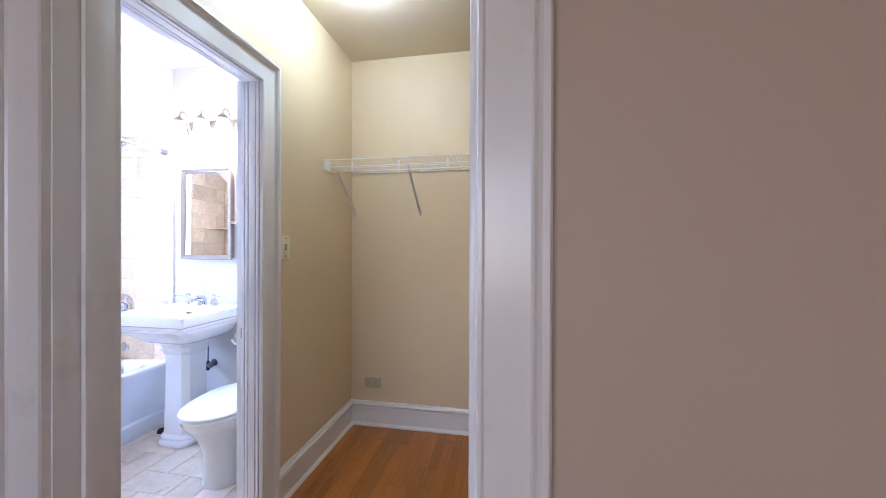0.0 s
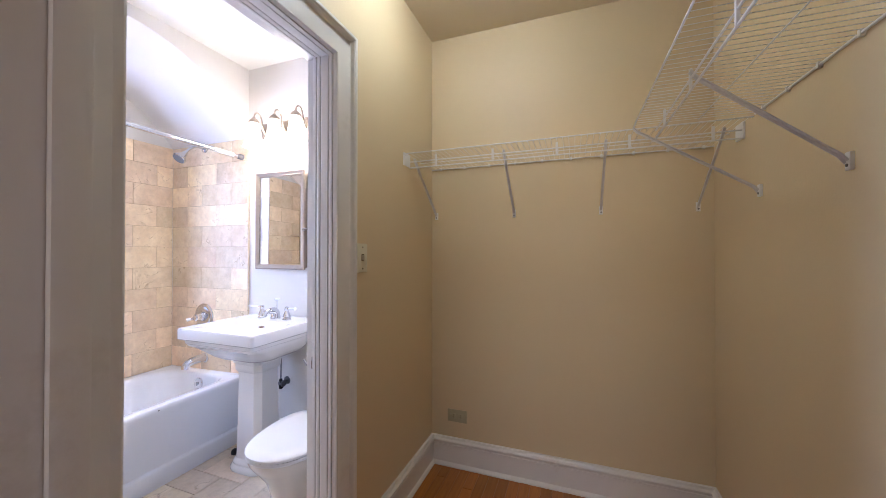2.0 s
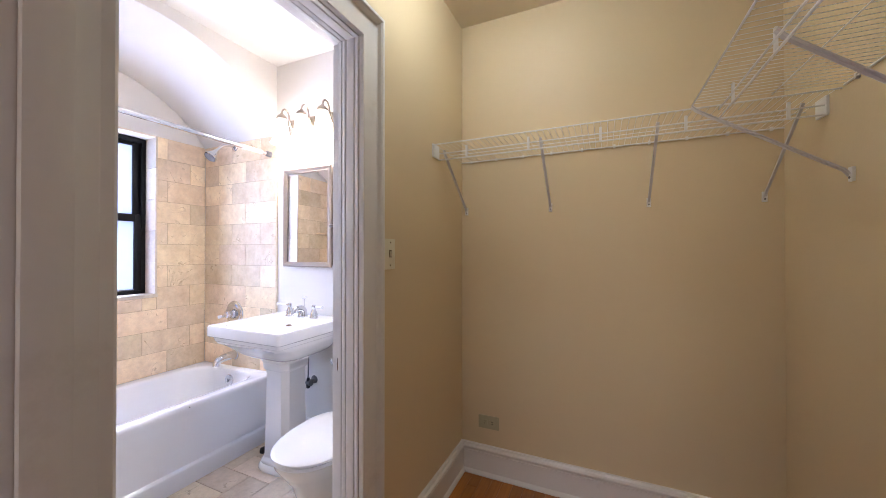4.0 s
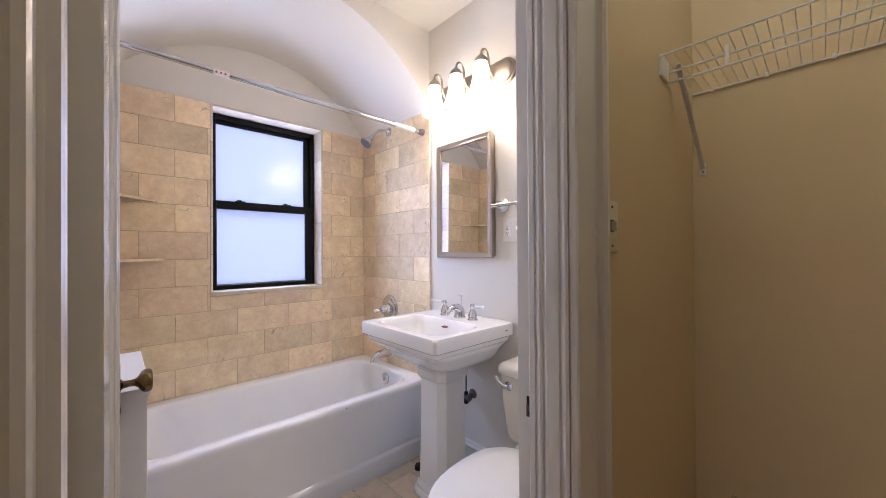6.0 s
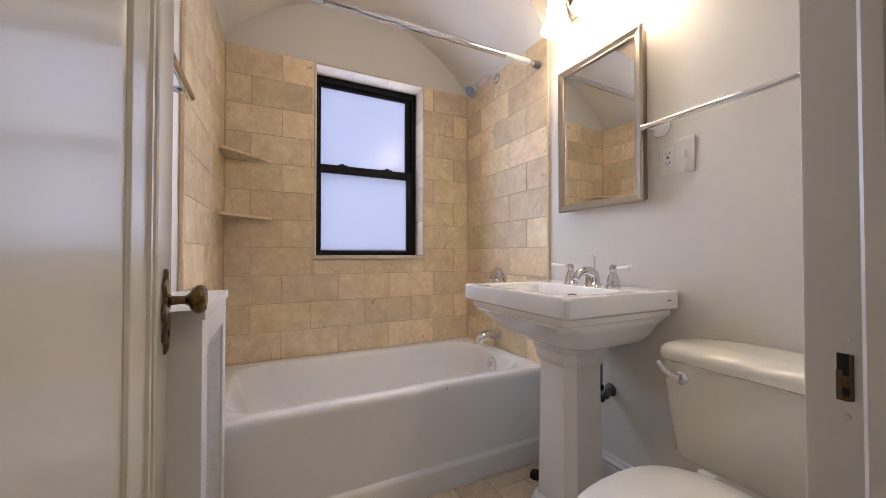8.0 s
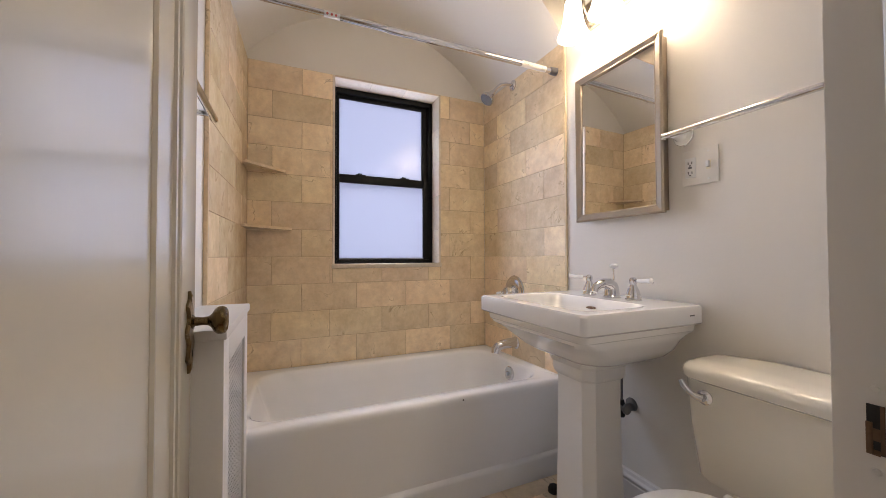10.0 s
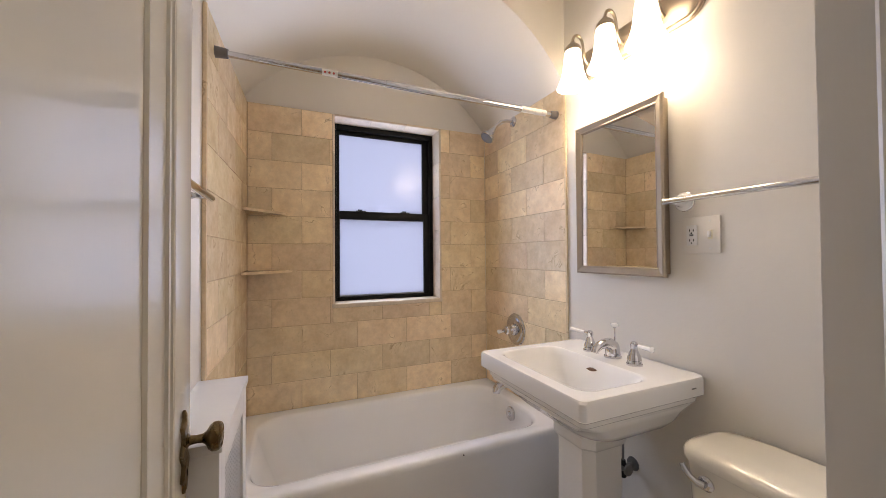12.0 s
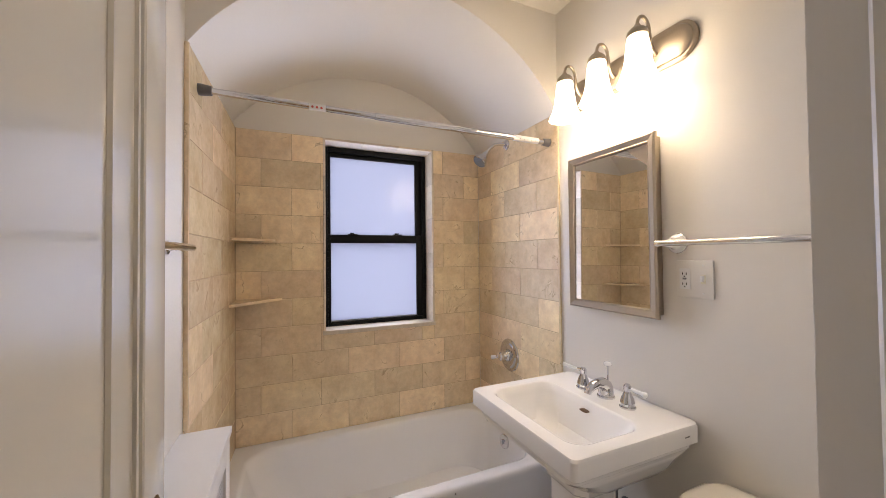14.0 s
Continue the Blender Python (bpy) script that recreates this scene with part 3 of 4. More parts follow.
# long ornamental plate with wavy outline
_ring = [(0.0165 * (1 + 0.42 * math.cos(9 * a)) * math.cos(a) * (1 if abs(math.sin(a)) < 0.8 else 0.8), 0.080 * math.sin(a) * (1 + 0.05 * math.cos(10 * a))) for a in (2 * math.pi * i / 56 for i in range(56))]
plate = part("escutcheon", loft([[Vector((KX + u * k, _y1 + t, KZ - 0.020 + v * k)) for u, v in _ring] for k, t in ((1, -0.001), (1, 0.004), (0.9, 0.007), (0.7, 0.0075))]), PAINTED_BRASS, door, "ornate aged brass plate with chipped paint")
part("keyhole", loft([[Vector((KX + 0.004 * math.cos(a), _y1 + t, KZ - 0.062 + 0.007 * math.sin(a))) for a in (2 * math.pi * i / 16 for i in range(16))] for t in (0.005, 0.0082)]), DARK, plate)
part("knob", lathe([(0.014, 0.003), (0.014, 0.008), (0.009, 0.012), (0.0078, 0.024), (0.009, 0.034), (0.014, 0.040), (0.023, 0.045), (0.0275, 0.051), (0.028, 0.058), (0.026, 0.064), (0.022, 0.0665), (0.021, 0.0645), (0.016, 0.0645), (0.012, 0.067), (0.0, 0.068)], (KX, _y1, KZ), "Y", 36), BRASS, door, "round aged brass knob")
for _hz in (0.25, 1.02, 1.78):
    part("hinge", boxes((_x1 - 0.002, _x1 + 0.0004, _y0 + 0.002, _y0 + 0.0295, _hz - 0.045, _hz + 0.045)), DOOR_PAINT, door)
    part("hinge_knuckle", lathe([(0.004, -0.052), (0.006, -0.048), (0.006, 0.048), (0.004, 0.052)], (_x1 + 0.006, _y0 - 0.004, _hz), "Z", 16), GREY_METAL, door)
part("edge_latch", box(_x0 - 0.001, _x0 + 0.002, _y0 + 0.01, _y0 + 0.03, KZ - 0.05, KZ + 0.04), BRASS, door)

# ---- window ----
window = tagged(new("window_1"), "black painted double-hung window with frosted glass", "window", kind="structure")
FX0, FX1 = -3.40, -3.318       # depth of the frame
A, B, C0, D0 = WIN[0] + 0.012, WIN[1] - 0.012, WIN[2] + 0.012, WIN[3] - 0.012
for _n, _r in (("window_frame_side", (A, A + 0.024, C0, D0)), ("window_frame_side", (B - 0.024, B, C0, D0)), ("window_frame_head", (A + 0.024, B - 0.024, D0 - 0.03, D0)), ("window_frame_foot", (A + 0.024, B - 0.024, C0, C0 + 0.022))):
    part(_n, box(FX0, FX1, *_r, bev=0.003), BLACK, window)
GY0, GY1, MZ = 1.238, 1.789, 1.505


def sash(name, x, z0, z1, foot, head):
    s = part(name, boxes((x - 0.018, x + 0.010, A + 0.022, GY0, z0, z1), (x - 0.018, x + 0.010, GY1, B - 0.022, z0, z1), (x - 0.018, x + 0.010, GY0, GY1, z0, z0 + foot), (x - 0.018, x + 0.010, GY0, GY1, z1 - head, z1), bev=0.002), BLACK, window, "black painted sash")
    g = part("pane", box(x - 0.006, x - 0.002, GY0 - 0.004, GY1 + 0.004, z0 + foot - 0.004, z1 - head + 0.004), FROST, s, "frosted glass pane")
    g.visible_shadow = False
    return s


sash("sash_upper", -3.357, MZ - 0.02, D0 - 0.028, 0.046, 0.026)
lower = sash("sash_lower", -3.333, C0 + 0.020, MZ + 0.026, 0.012, 0.052)
for _y in (1.37, 1.66):
    part("sash_latch", boxes((-3.345, -3.325, _y - 0.03, _y + 0.03, MZ + 0.026, MZ + 0.032), (-3.34, -3.33, _y - 0.018, _y + 0.008, MZ + 0.032, MZ + 0.040), bev=0.0015), BLACK, lower)
part("sash_bead", box(-3.324, -3.3205, GY0, GY1, C0 + 0.026, C0 + 0.034), GREY_METAL, lower)
part("window_sill", box(-3.42, -3.192, WIN[0] - 0.004, WIN[1] + 0.004, WIN[2] - 0.012, WIN[2] + 0.012, bev=0.003), SILL_STONE, window, "pale marble sill")
# marble lining of the reveal
_h = (WIN[3] - WIN[2] - 0.012) / 5
for _k in range(5):
    for _u0, _u1 in ((WIN[0], WIN[0] + 0.012), (WIN[1] - 0.012, WIN[1])):
        part("reveal_tile", box(-3.44, -3.196, _u0, _u1, WIN[2] + 0.0125 + _k * _h, WIN[2] + 0.011 + (_k + 1) * _h, bev=0.001, seg=1), SILL_STONE, window)
for _k in range(3):
    _w = (WIN[1] - WIN[0] - 0.024) / 3
    part("reveal_tile", box(-3.44, -3.196, WIN[0] + 0.0125 + _k * _w, WIN[0] + 0.0115 + (_k + 1) * _w, WIN[3] - 0.012, WIN[3], bev=0.001, seg=1), SILL_STONE, window)

# ---- bath ----
bathtub = thing("bathtub", "white enamelled alcove bathtub with a stepped apron against tiled walls", "bathtub")
_yc, _hy = (TN + TS) / 2, (TN - TS) / 2 - 0.003


def deck(x, y):
    """The rim lies a little lower at the wall than at the front."""
    return 0.405 + 0.020 * min(1, max(0, (x - TX) / 0.78))


def outer(front, z, r=0.006):
    return rrect((TX + front) / 2, _yc, (front - TX) / 2 - 0.001, _hy, r, z, 10)


def basin(back, front, south, north, r, z):
    return rrect((TX + back + front) / 2, (TS + south + TN - north) / 2, (front - TX - back) / 2, (TN - north - TS - south) / 2, r, z, 10)


_rings = [outer(-2.386, 0.0), outer(-2.386, 0.088), outer(-2.390, 0.096), outer(-2.405, 0.104), outer(-2.408, 0.112), outer(-2.412, 0.385),
          outer(-2.412, lambda x, y: deck(x, y) - 0.024), outer(-2.414, lambda x, y: deck(x, y) - 0.014), outer(-2.419, lambda x, y: deck(x, y) - 0.006, 0.012), outer(-2.427, lambda x, y: deck(x, y) - 0.001, 0.018), outer(-2.436, lambda x, y: deck(x, y), 0.018),
          basin(0.058, -2.485, 0.085, 0.062, 0.13, lambda x, y: deck(x, y) - 0.001), basin(0.066, -2.494, 0.094, 0.068, 0.14, lambda x, y: deck(x, y) - 0.006),
          basin(0.073, -2.501, 0.104, 0.073, 0.15, lambda x, y: deck(x, y) - 0.022), basin(0.085, -2.516, 0.135, 0.080, 0.16, 0.30), basin(0.105, -2.545, 0.19, 0.094, 0.16, 0.16),
          basin(0.135, -2.580, 0.25, 0.12, 0.16, 0.095), basin(0.19, -2.64, 0.33, 0.18, 0.15, 0.075), basin(0.28, -2.74, 0.5, 0.3, 0.09, 0.072)]
part("tub", loft(_rings), ENAMEL, bathtub, smooth=40)
_ox = -2.785
part("enamel_chip", lathe([(0.0035, -0.001), (0.003, 0.0008), (0.0, 0.001)], (-2.4125, 1.635, 0.409), "X", 9), DARK, bathtub, "small dark chip in the enamel")
part("overflow_plate", lathe([(0.038, -0.010), (0.038, 0.004), (0.035, 0.008), (0.022, 0.009), (0.0, 0.0095)], (_ox, TN - 0.082, 0.346), Matrix.Rotation(radians(90 - 8), 4, "X"), 32), CHROME, bathtub, "round chrome overflow plate")
part("overflow_lever", box(_ox - 0.004, _ox + 0.004, TN - 0.102, TN - 0.089, 0.333, 0.358, bev=0.002), CHROME, bathtub)

# fittings over the bath
spout = thing("tub_spout", "chrome tub spout on the tiled wall", "faucet")
_sp = [(-2.835, TN, 0.503), (-2.835, TN - 0.05, 0.503), (-2.835, TN - 0.095, 0.500), (-2.835, TN - 0.126, 0.491), (-2.835, TN - 0.142, 0.474), (-2.835, TN - 0.145, 0.455)]
part("spout_body", tube(_sp, 0.02, 20, [0.031, 0.029, 0.027, 0.0265, 0.0245, 0.0225]), CHROME, spout)
part("wall_flange", lathe([(0.036, 0), (0.036, 0.004), (0.031, 0.010), (0.028, 0.012)], (-2.835, TN, 0.500), "-Y", 28), CHROME, spout)

valve = thing("shower_valve", "chrome shower valve with a white porcelain lever handle", "faucet")
VX, VZ = -2.842, 0.806
part("trim_plate", lathe([(0.094, 0), (0.094, 0.003), (0.090, 0.008), (0.080, 0.010), (0.074, 0.009), (0.066, 0.013), (0.050, 0.016), (0.040, 0.016), (0.0, 0.017)], (VX, TN, VZ), "-Y", 44), CHROME, valve)
part("stem", lathe([(0.036, 0.012), (0.034, 0.025), (0.024, 0.034), (0.020, 0.050), (0.026, 0.056), (0.026, 0.068), (0.018, 0.076), (0.0, 0.078)], (VX, TN, VZ), "-Y", 30), CHROME, valve)
lev = part("lever", tube([(VX, TN - 0.062, VZ), (VX - 0.018, TN - 0.070, VZ - 0.005), (VX - 0.028, TN - 0.076, VZ - 0.009)], 0.008, 14, [0.010, 0.009, 0.008]), CHROME, valve)
part("lever_tip", tube([(VX - 0.028, TN - 0.076, VZ - 0.009), (VX - 0.040, TN - 0.083, VZ - 0.013), (VX - 0.052, TN - 0.090, VZ - 0.017), (VX - 0.056, TN - 0.092, VZ - 0.018)], 0.01, 14, [0.008, 0.011, 0.013, 0.006]), PORCELAIN, lev, "white porcelain tip")

shower = thing("wall_shower", "chrome shower head on a bent arm", "shower")
SX, SZ = -2.848, 2.052
part("wall_flange", lathe([(0.032, 0), (0.031, 0.004), (0.022, 0.010), (0.012, 0.012)], (SX, NY if SZ > 2.085 else TN, SZ), "-Y", 28), CHROME, shower)
part("arm", tube([(SX, TN, SZ), (SX, TN - 0.05, SZ), (SX, TN - 0.085, SZ - 0.010), (SX, TN - 0.115, SZ - 0.035), (SX, TN - 0.14, SZ - 0.065)], 0.0095, 14), CHROME, shower)
_dn = Matrix.Rotation(radians(180 - 40), 4, "X")
part("head", lathe([(0.012, -0.012), (0.016, 0.0), (0.018, 0.012), (0.022, 0.024), (0.034, 0.044), (0.042, 0.056), (0.043, 0.066), (0.039, 0.070)], (SX, TN - 0.142, SZ - 0.068), _dn, 32), CHROME, shower)
part("spray_face", lathe([(0.038, 0.0695), (0.036, 0.0725), (0.010, 0.073), (0.0, 0.0735)], (SX, TN - 0.142, SZ - 0.068), _dn, 28), GREY_METAL, shower)

rod = thing("shower_rod", "chrome telescopic shower curtain rod between the alcove walls", "curtain rod")
RA, RB = Vector((-2.52, TS, 1.981)), Vector((-2.472, TN, 1.953))


def on_rod(t):
    return RA + (RB - RA) * t


part("thin_tube", tube([on_rod(0.01), on_rod(0.42)], 0.0115, 18), CHROME, rod)
part("thick_tube", tube([on_rod(0.415), on_rod(0.985)], 0.0140, 18), CHROME, rod)
for _t0, _t1 in ((0.0, 0.03), (1.0, 0.975)):
    part("rubber_end", tube([on_rod(_t0), on_rod((_t0 * 2 + _t1) / 3), on_rod(_t1)], 0.02, 18, [0.0205, 0.0195, 0.0165]), RUBBER, rod, "grey rubber foot")
part("sticker", tube([on_rod(0.860), on_rod(0.955)], 0.0145, 18), LABEL_WHITE, rod, "white printed sticker")
_lab = part("label", tube([on_rod(0.245), on_rod(0.285)], 0.0121, 18), LABEL_WHITE, rod, "small white label with red marks")
_ax = (RB - RA).normalized()
_face = Vector((0.93, 0.03, -0.36))
for _k in range(3):
    part("label_mark", tube([on_rod(0.252 + 0.011 * _k) + _face * 0.0105, on_rod(0.252 + 0.011 * _k) + _face * 0.0126], 0.0045, 10), LABEL_RED, _lab)
for _k in range(6):
    part("sticker_print", tube([on_rod(0.868 + 0.014 * _k) + _face * 0.0130, on_rod(0.868 + 0.014 * _k) + _face * 0.0150], 0.0011 + 0.0005 * (_k % 3), 6), INK, rod)


def corner_shelf(z, leg):
    c = Vector((TX, TS + SKEW * (ARCH - TX), 0))
    pts = [(0, 0), (leg, 0), (leg, 0.012), (0.012, leg), (0, leg)]
    bm = bmesh.new()
    add_loft(bm, [[c + Vector((a, b, z - 0.014)) for a, b in pts], [c + Vector((a, b, z)) for a, b in pts]])
    bmesh.ops.bevel(bm, geom=list(bm.edges), offset=0.002, segments=2, affect="EDGES")
    return put("corner_shelf", bm, STONE, "triangular cream marble shelf in the tiled corner", "shelf", "shelves in the bath corner")


corner_shelf(1.492, 0.190)
corner_shelf(1.176, 0.222)

# ---- sink ----
sink = thing("pedestal_sink", "white porcelain pedestal sink with chrome taps", "sink")
KXc, KY0, KY1, RIM = -2.072, 1.683, 2.203, 0.856


def slab(inset, z, r=0.02):
    return rrect(KXc, (KY0 + KY1 + inset) / 2, 0.284 - inset, (KY1 - KY0 - inset) / 2, r, z, 8)


def bowl(inset, z, r):
    return rrect(KXc, (1.742 + 2.015) / 2 + inset * 0.1, 0.227 - inset, 0.137 - inset * 0.75, r, z, 8)


_rings = [rrect(KXc, 1.990, 0.095, 0.095, 0.05, 0.640, 8), rrect(KXc, 1.990, 0.125, 0.125, 0.07, 0.650, 8), rrect(KXc, 1.992, 0.180, 0.165, 0.09, 0.662, 8), rrect(KXc, 1.990, 0.212, 0.188, 0.09, 0.680, 8), rrect(KXc, 1.982, 0.232, 0.205, 0.08, 0.706, 8), rrect(KXc, 1.965, 0.246, 0.226, 0.07, 0.738, 8), rrect(KXc, 1.952, 0.256, 0.243, 0.05, 0.757, 8),
          slab(0.030, 0.765), slab(0.026, 0.769), slab(0.023, 0.787), slab(0.017, 0.792), slab(0.005, 0.794), slab(0.0, 0.799), slab(0.0, RIM - 0.008), slab(0.004, RIM - 0.001, 0.022), slab(0.012, RIM, 0.024), slab(0.020, RIM, 0.024),
          bowl(-0.016, RIM, 0.055), bowl(-0.010, RIM, 0.058), bowl(-0.005, RIM - 0.0015, 0.06), bowl(0.0, RIM - 0.006, 0.06), bowl(0.010, RIM - 0.030, 0.06), bowl(0.025, RIM - 0.085, 0.07), bowl(0.05, RIM - 0.125, 0.07), bowl(0.09, RIM - 0.140, 0.05), bowl(0.12, RIM - 0.144, 0.03)]
part("basin", loft(_rings), PORCELAIN, sink, smooth=35)


def ped(h, z, y=1.985, r=0.032, n=1):
    return rrect(KXc, y, h, h, r, z, n)


part("pedestal", loft([ped(0.098, 0.060), ped(0.097, 0.095), ped(0.092, 0.35), ped(0.090, 0.560), ped(0.092, 0.575), ped(0.100, 0.586), ped(0.103, 0.598), ped(0.103, 0.622), ped(0.110, 0.634), ped(0.112, 0.648)]), PORCELAIN, sink, smooth=25)
part("pedestal_foot", loft([ped(0.122, 0.0, r=0.07, n=6), ped(0.126, 0.010, r=0.07, n=6), ped(0.126, 0.024, r=0.07, n=6), ped(0.119, 0.036, r=0.068, n=6), ped(0.113, 0.040, r=0.065, n=6), ped(0.115, 0.050, r=0.065, n=6), ped(0.110, 0.060, r=0.06, n=6), ped(0.099, 0.068, r=0.05, n=6), ped(0.095, 0.080, r=0.04, n=6)]), PORCELAIN, sink, smooth=40)
part("overflow_slot", loft([[Vector((KXc + 0.004 + 0.018 * math.cos(a), 1.992 + t, 0.822 + 0.0045 * math.sin(a))) for a in (2 * math.pi * i / 20 for i in range(20))] for t in (0.0, 0.014)]), RUST, sink, "dark bronze overflow slot")
part("drain", lathe([(0.026, 0), (0.026, 0.002), (0.020, 0.004), (0.0, 0.003)], (KXc, 1.89, RIM - 0.1435), "Z", 24), CHROME, sink)
part("maker_mark", box(KXc + 0.2835, KXc + 0.2845, 2.128, 2.150, 0.823, 0.8275), GREY_METAL, sink, "small grey printed mark")

faucet = thing("sink_faucet", "chrome widespread faucet with white porcelain handles", "faucet")
FZ = RIM - 0.001
FYy = 2.105
FXc = KXc + 0.006
part("faucet_base", lathe([(0.032, 0), (0.032, 0.006), (0.028, 0.010), (0.0265, 0.03), (0.024, 0.045), (0.019, 0.057), (0.010, 0.064), (0.0, 0.066)], (FXc, FYy, FZ), "Z", 28), CHROME, faucet)
part("faucet_spout", tube([(FXc, FYy, FZ + 0.040), (FXc, FYy - 0.020, FZ + 0.055), (FXc, FYy - 0.046, FZ + 0.057), (FXc, FYy - 0.070, FZ + 0.050), (FXc, FYy - 0.086, FZ + 0.039), (FXc, FYy - 0.091, FZ + 0.026)], 0.012, 18, [0.025, 0.0225, 0.018, 0.0155, 0.014, 0.0128]), CHROME, faucet)
part("lift_rod", tube([(FXc, FYy + 0.012, FZ + 0.05), (FXc, FYy + 0.012, FZ + 0.116)], 0.0028, 8), CHROME, faucet)
part("lift_knob", lathe([(0.004, 0), (0.012, 0.004), (0.0155, 0.010), (0.014, 0.016), (0.008, 0.019), (0.0, 0.020)], (FXc, FYy + 0.012, FZ + 0.112), "Z", 24), PORCELAIN, faucet, "white porcelain knob")
for _s in (-1, 1):
    _hx = FXc + _s * 0.102
    h = part("handle_base", lathe([(0.027, 0), (0.027, 0.006), (0.0235, 0.010), (0.0225, 0.018), (0.024, 0.02), (0.020, 0.036), (0.013, 0.052), (0.011, 0.058), (0.013, 0.066), (0.013, 0.076), (0.008, 0.083), (0.0, 0.085)], (_hx, FYy - 0.01, FZ), "Z", 28), CHROME, faucet)
    part("handle_arm", tube([(_hx, FYy - 0.01, FZ + 0.073), (_hx + _s * 0.024, FYy - 0.016, FZ + 0.073)], 0.0055, 12), CHROME, h)
    part("handle_lever", tube([(_hx + _s * 0.024, FYy - 0.016, FZ + 0.073), (_hx + _s * 0.04, FYy - 0.02, FZ + 0.073), (_hx + _s * 0.07, FYy - 0.028, FZ + 0.076), (_hx + _s * 0.085, FYy - 0.031, FZ + 0.076), (_hx + _s * 0.09, FYy - 0.032, FZ + 0.076)], 0.008, 16, [0.0065, 0.0075, 0.008, 0.0105, 0.005]), PORCELAIN, h, "white porcelain lever")

supply = thing("water_stop_valve", "dark metal stop valve and pipe under the sink", "valve")
part("stop_body", lathe([(0.026, 0), (0.025, 0.004), (0.008, 0.008), (0.008, 0.045), (0.012, 0.047), (0.012, 0.068), (0.0, 0.070)], (-2.065, NY, 0.428), "-Y", 20), GREY_METAL, supply)
part("stop_knob", lathe([(0.010, 0), (0.021, 0.004), (0.021, 0.012), (0.0, 0.016)], (-2.050, NY - 0.055, 0.428), "X", 14), GREY_METAL, supply)
part("stop_outlet", lathe([(0.009, -0.035), (0.012, -0.03), (0.012, 0.01), (0.009, 0.03)], (-2.065, NY - 0.055, 0.425), "Z", 14), DARK, supply)
part("supply_pipe", tube(bezier((-2.065, NY - 0.055, 0.43), (-2.065, NY - 0.055, 0.5), (-2.066, NY - 0.05, 0.6), (-2.066, NY - 0.05, 0.70)), 0.0045, 10), GREY_METAL, supply)

cleanout = put("floor_pipe_cap", lathe([(0.026, 0.0), (0.026, 0.012), (0.022, 0.022), (0.016, 0.025), (0.0, 0.026)], (-2.295, 2.012, 0.0), "Z", 24), DARK, "dark round cap on the floor by the pedestal", "pipe cap")

# ---- toilet ----
toilet = thing("toilet", "off-white porcelain toilet with its white lid closed", "toilet")
TXc = -1.512
part("bowl", loft([oval(TXc, 1.83, 0.128, 0.25, 0.25, 0.0, power=2.6), oval(TXc, 1.83, 0.128, 0.25, 0.25, 0.015, power=2.6), oval(TXc, 1.83, 0.122, 0.245, 0.245, 0.03, power=2.6), oval(TXc, 1.82, 0.124, 0.245, 0.235, 0.18), oval(TXc, 1.80, 0.135, 0.255, 0.225, 0.26), oval(TXc, 1.78, 0.164, 0.280, 0.22, 0.32), oval(TXc, 1.77, 0.180, 0.296, 0.225, 0.360), oval(TXc, 1.77, 0.182, 0.299, 0.225, 0.382), oval(TXc, 1.77, 0.172, 0.289, 0.22, 0.387)]), BISCUIT, toilet, smooth=40)
part("rear_deck", box(TXc - 0.12, TXc + 0.12, 1.93, 2.17, 0.20, 0.392, bev=0.02), BISCUIT, toilet)
part("seat", loft([oval(TXc, 1.765, 0.182, 0.298, 0.19, 0.3840), oval(TXc, 1.765, 0.186, 0.303, 0.19, 0.3900), oval(TXc, 1.765, 0.184, 0.300, 0.19, 0.4000)]), PLASTIC, toilet, smooth=40)
part("lid", loft([oval(TXc, 1.765, 0.180, 0.296, 0.19, 0.4015), oval(TXc, 1.765, 0.187, 0.305, 0.192, 0.4050), oval(TXc, 1.765, 0.187, 0.305, 0.192, 0.4140), oval(TXc, 1.765, 0.178, 0.295, 0.185, 0.4210), oval(TXc, 1.765, 0.13, 0.24, 0.15, 0.4250), oval(TXc, 1.765, 0.05, 0.1, 0.06, 0.4270)]), PLASTIC, toilet, smooth=40)
for _s in (-0.075, 0.075):
    part("hinge", lathe([(0.011, -0.022), (0.014, -0.018), (0.014, 0.018), (0.011, 0.022)], (TXc + _s, 1.962, 0.407), "X", 16), PLASTIC, toilet)


def tank_ring(hx, y0, z, r=0.035):
    return rrect(TXc, (y0 + 2.195) / 2, hx, (2.195 - y0) / 2, r, z, 6)


part("tank", loft([tank_ring(0.200, 2.035, 0.385), tank_ring(0.208, 2.025, 0.40), tank_ring(0.222, 2.010, 0.55), tank_ring(0.228, 2.005, 0.668)]), BISCUIT, toilet, smooth=40)
part("tank_lid", loft([tank_ring(0.234, 1.998, 0.669, 0.06), tank_ring(0.242, 1.989, 0.675, 0.065), tank_ring(0.243, 1.988, 0.690, 0.065), tank_ring(0.240, 1.991, 0.701, 0.065), tank_ring(0.231, 2.000, 0.710, 0.06), tank_ring(0.212, 2.018, 0.716, 0.05), tank_ring(0.12, 2.06, 0.720, 0.03)]), BISCUIT, toilet, smooth=40)
fl = part("flush_lever_hub", lathe([(0.020, 0), (0.020, 0.006), (0.014, 0.012), (0.0, 0.014)], (TXc - 0.165, 2.008, 0.628), "-Y", 22), CHROME, toilet)
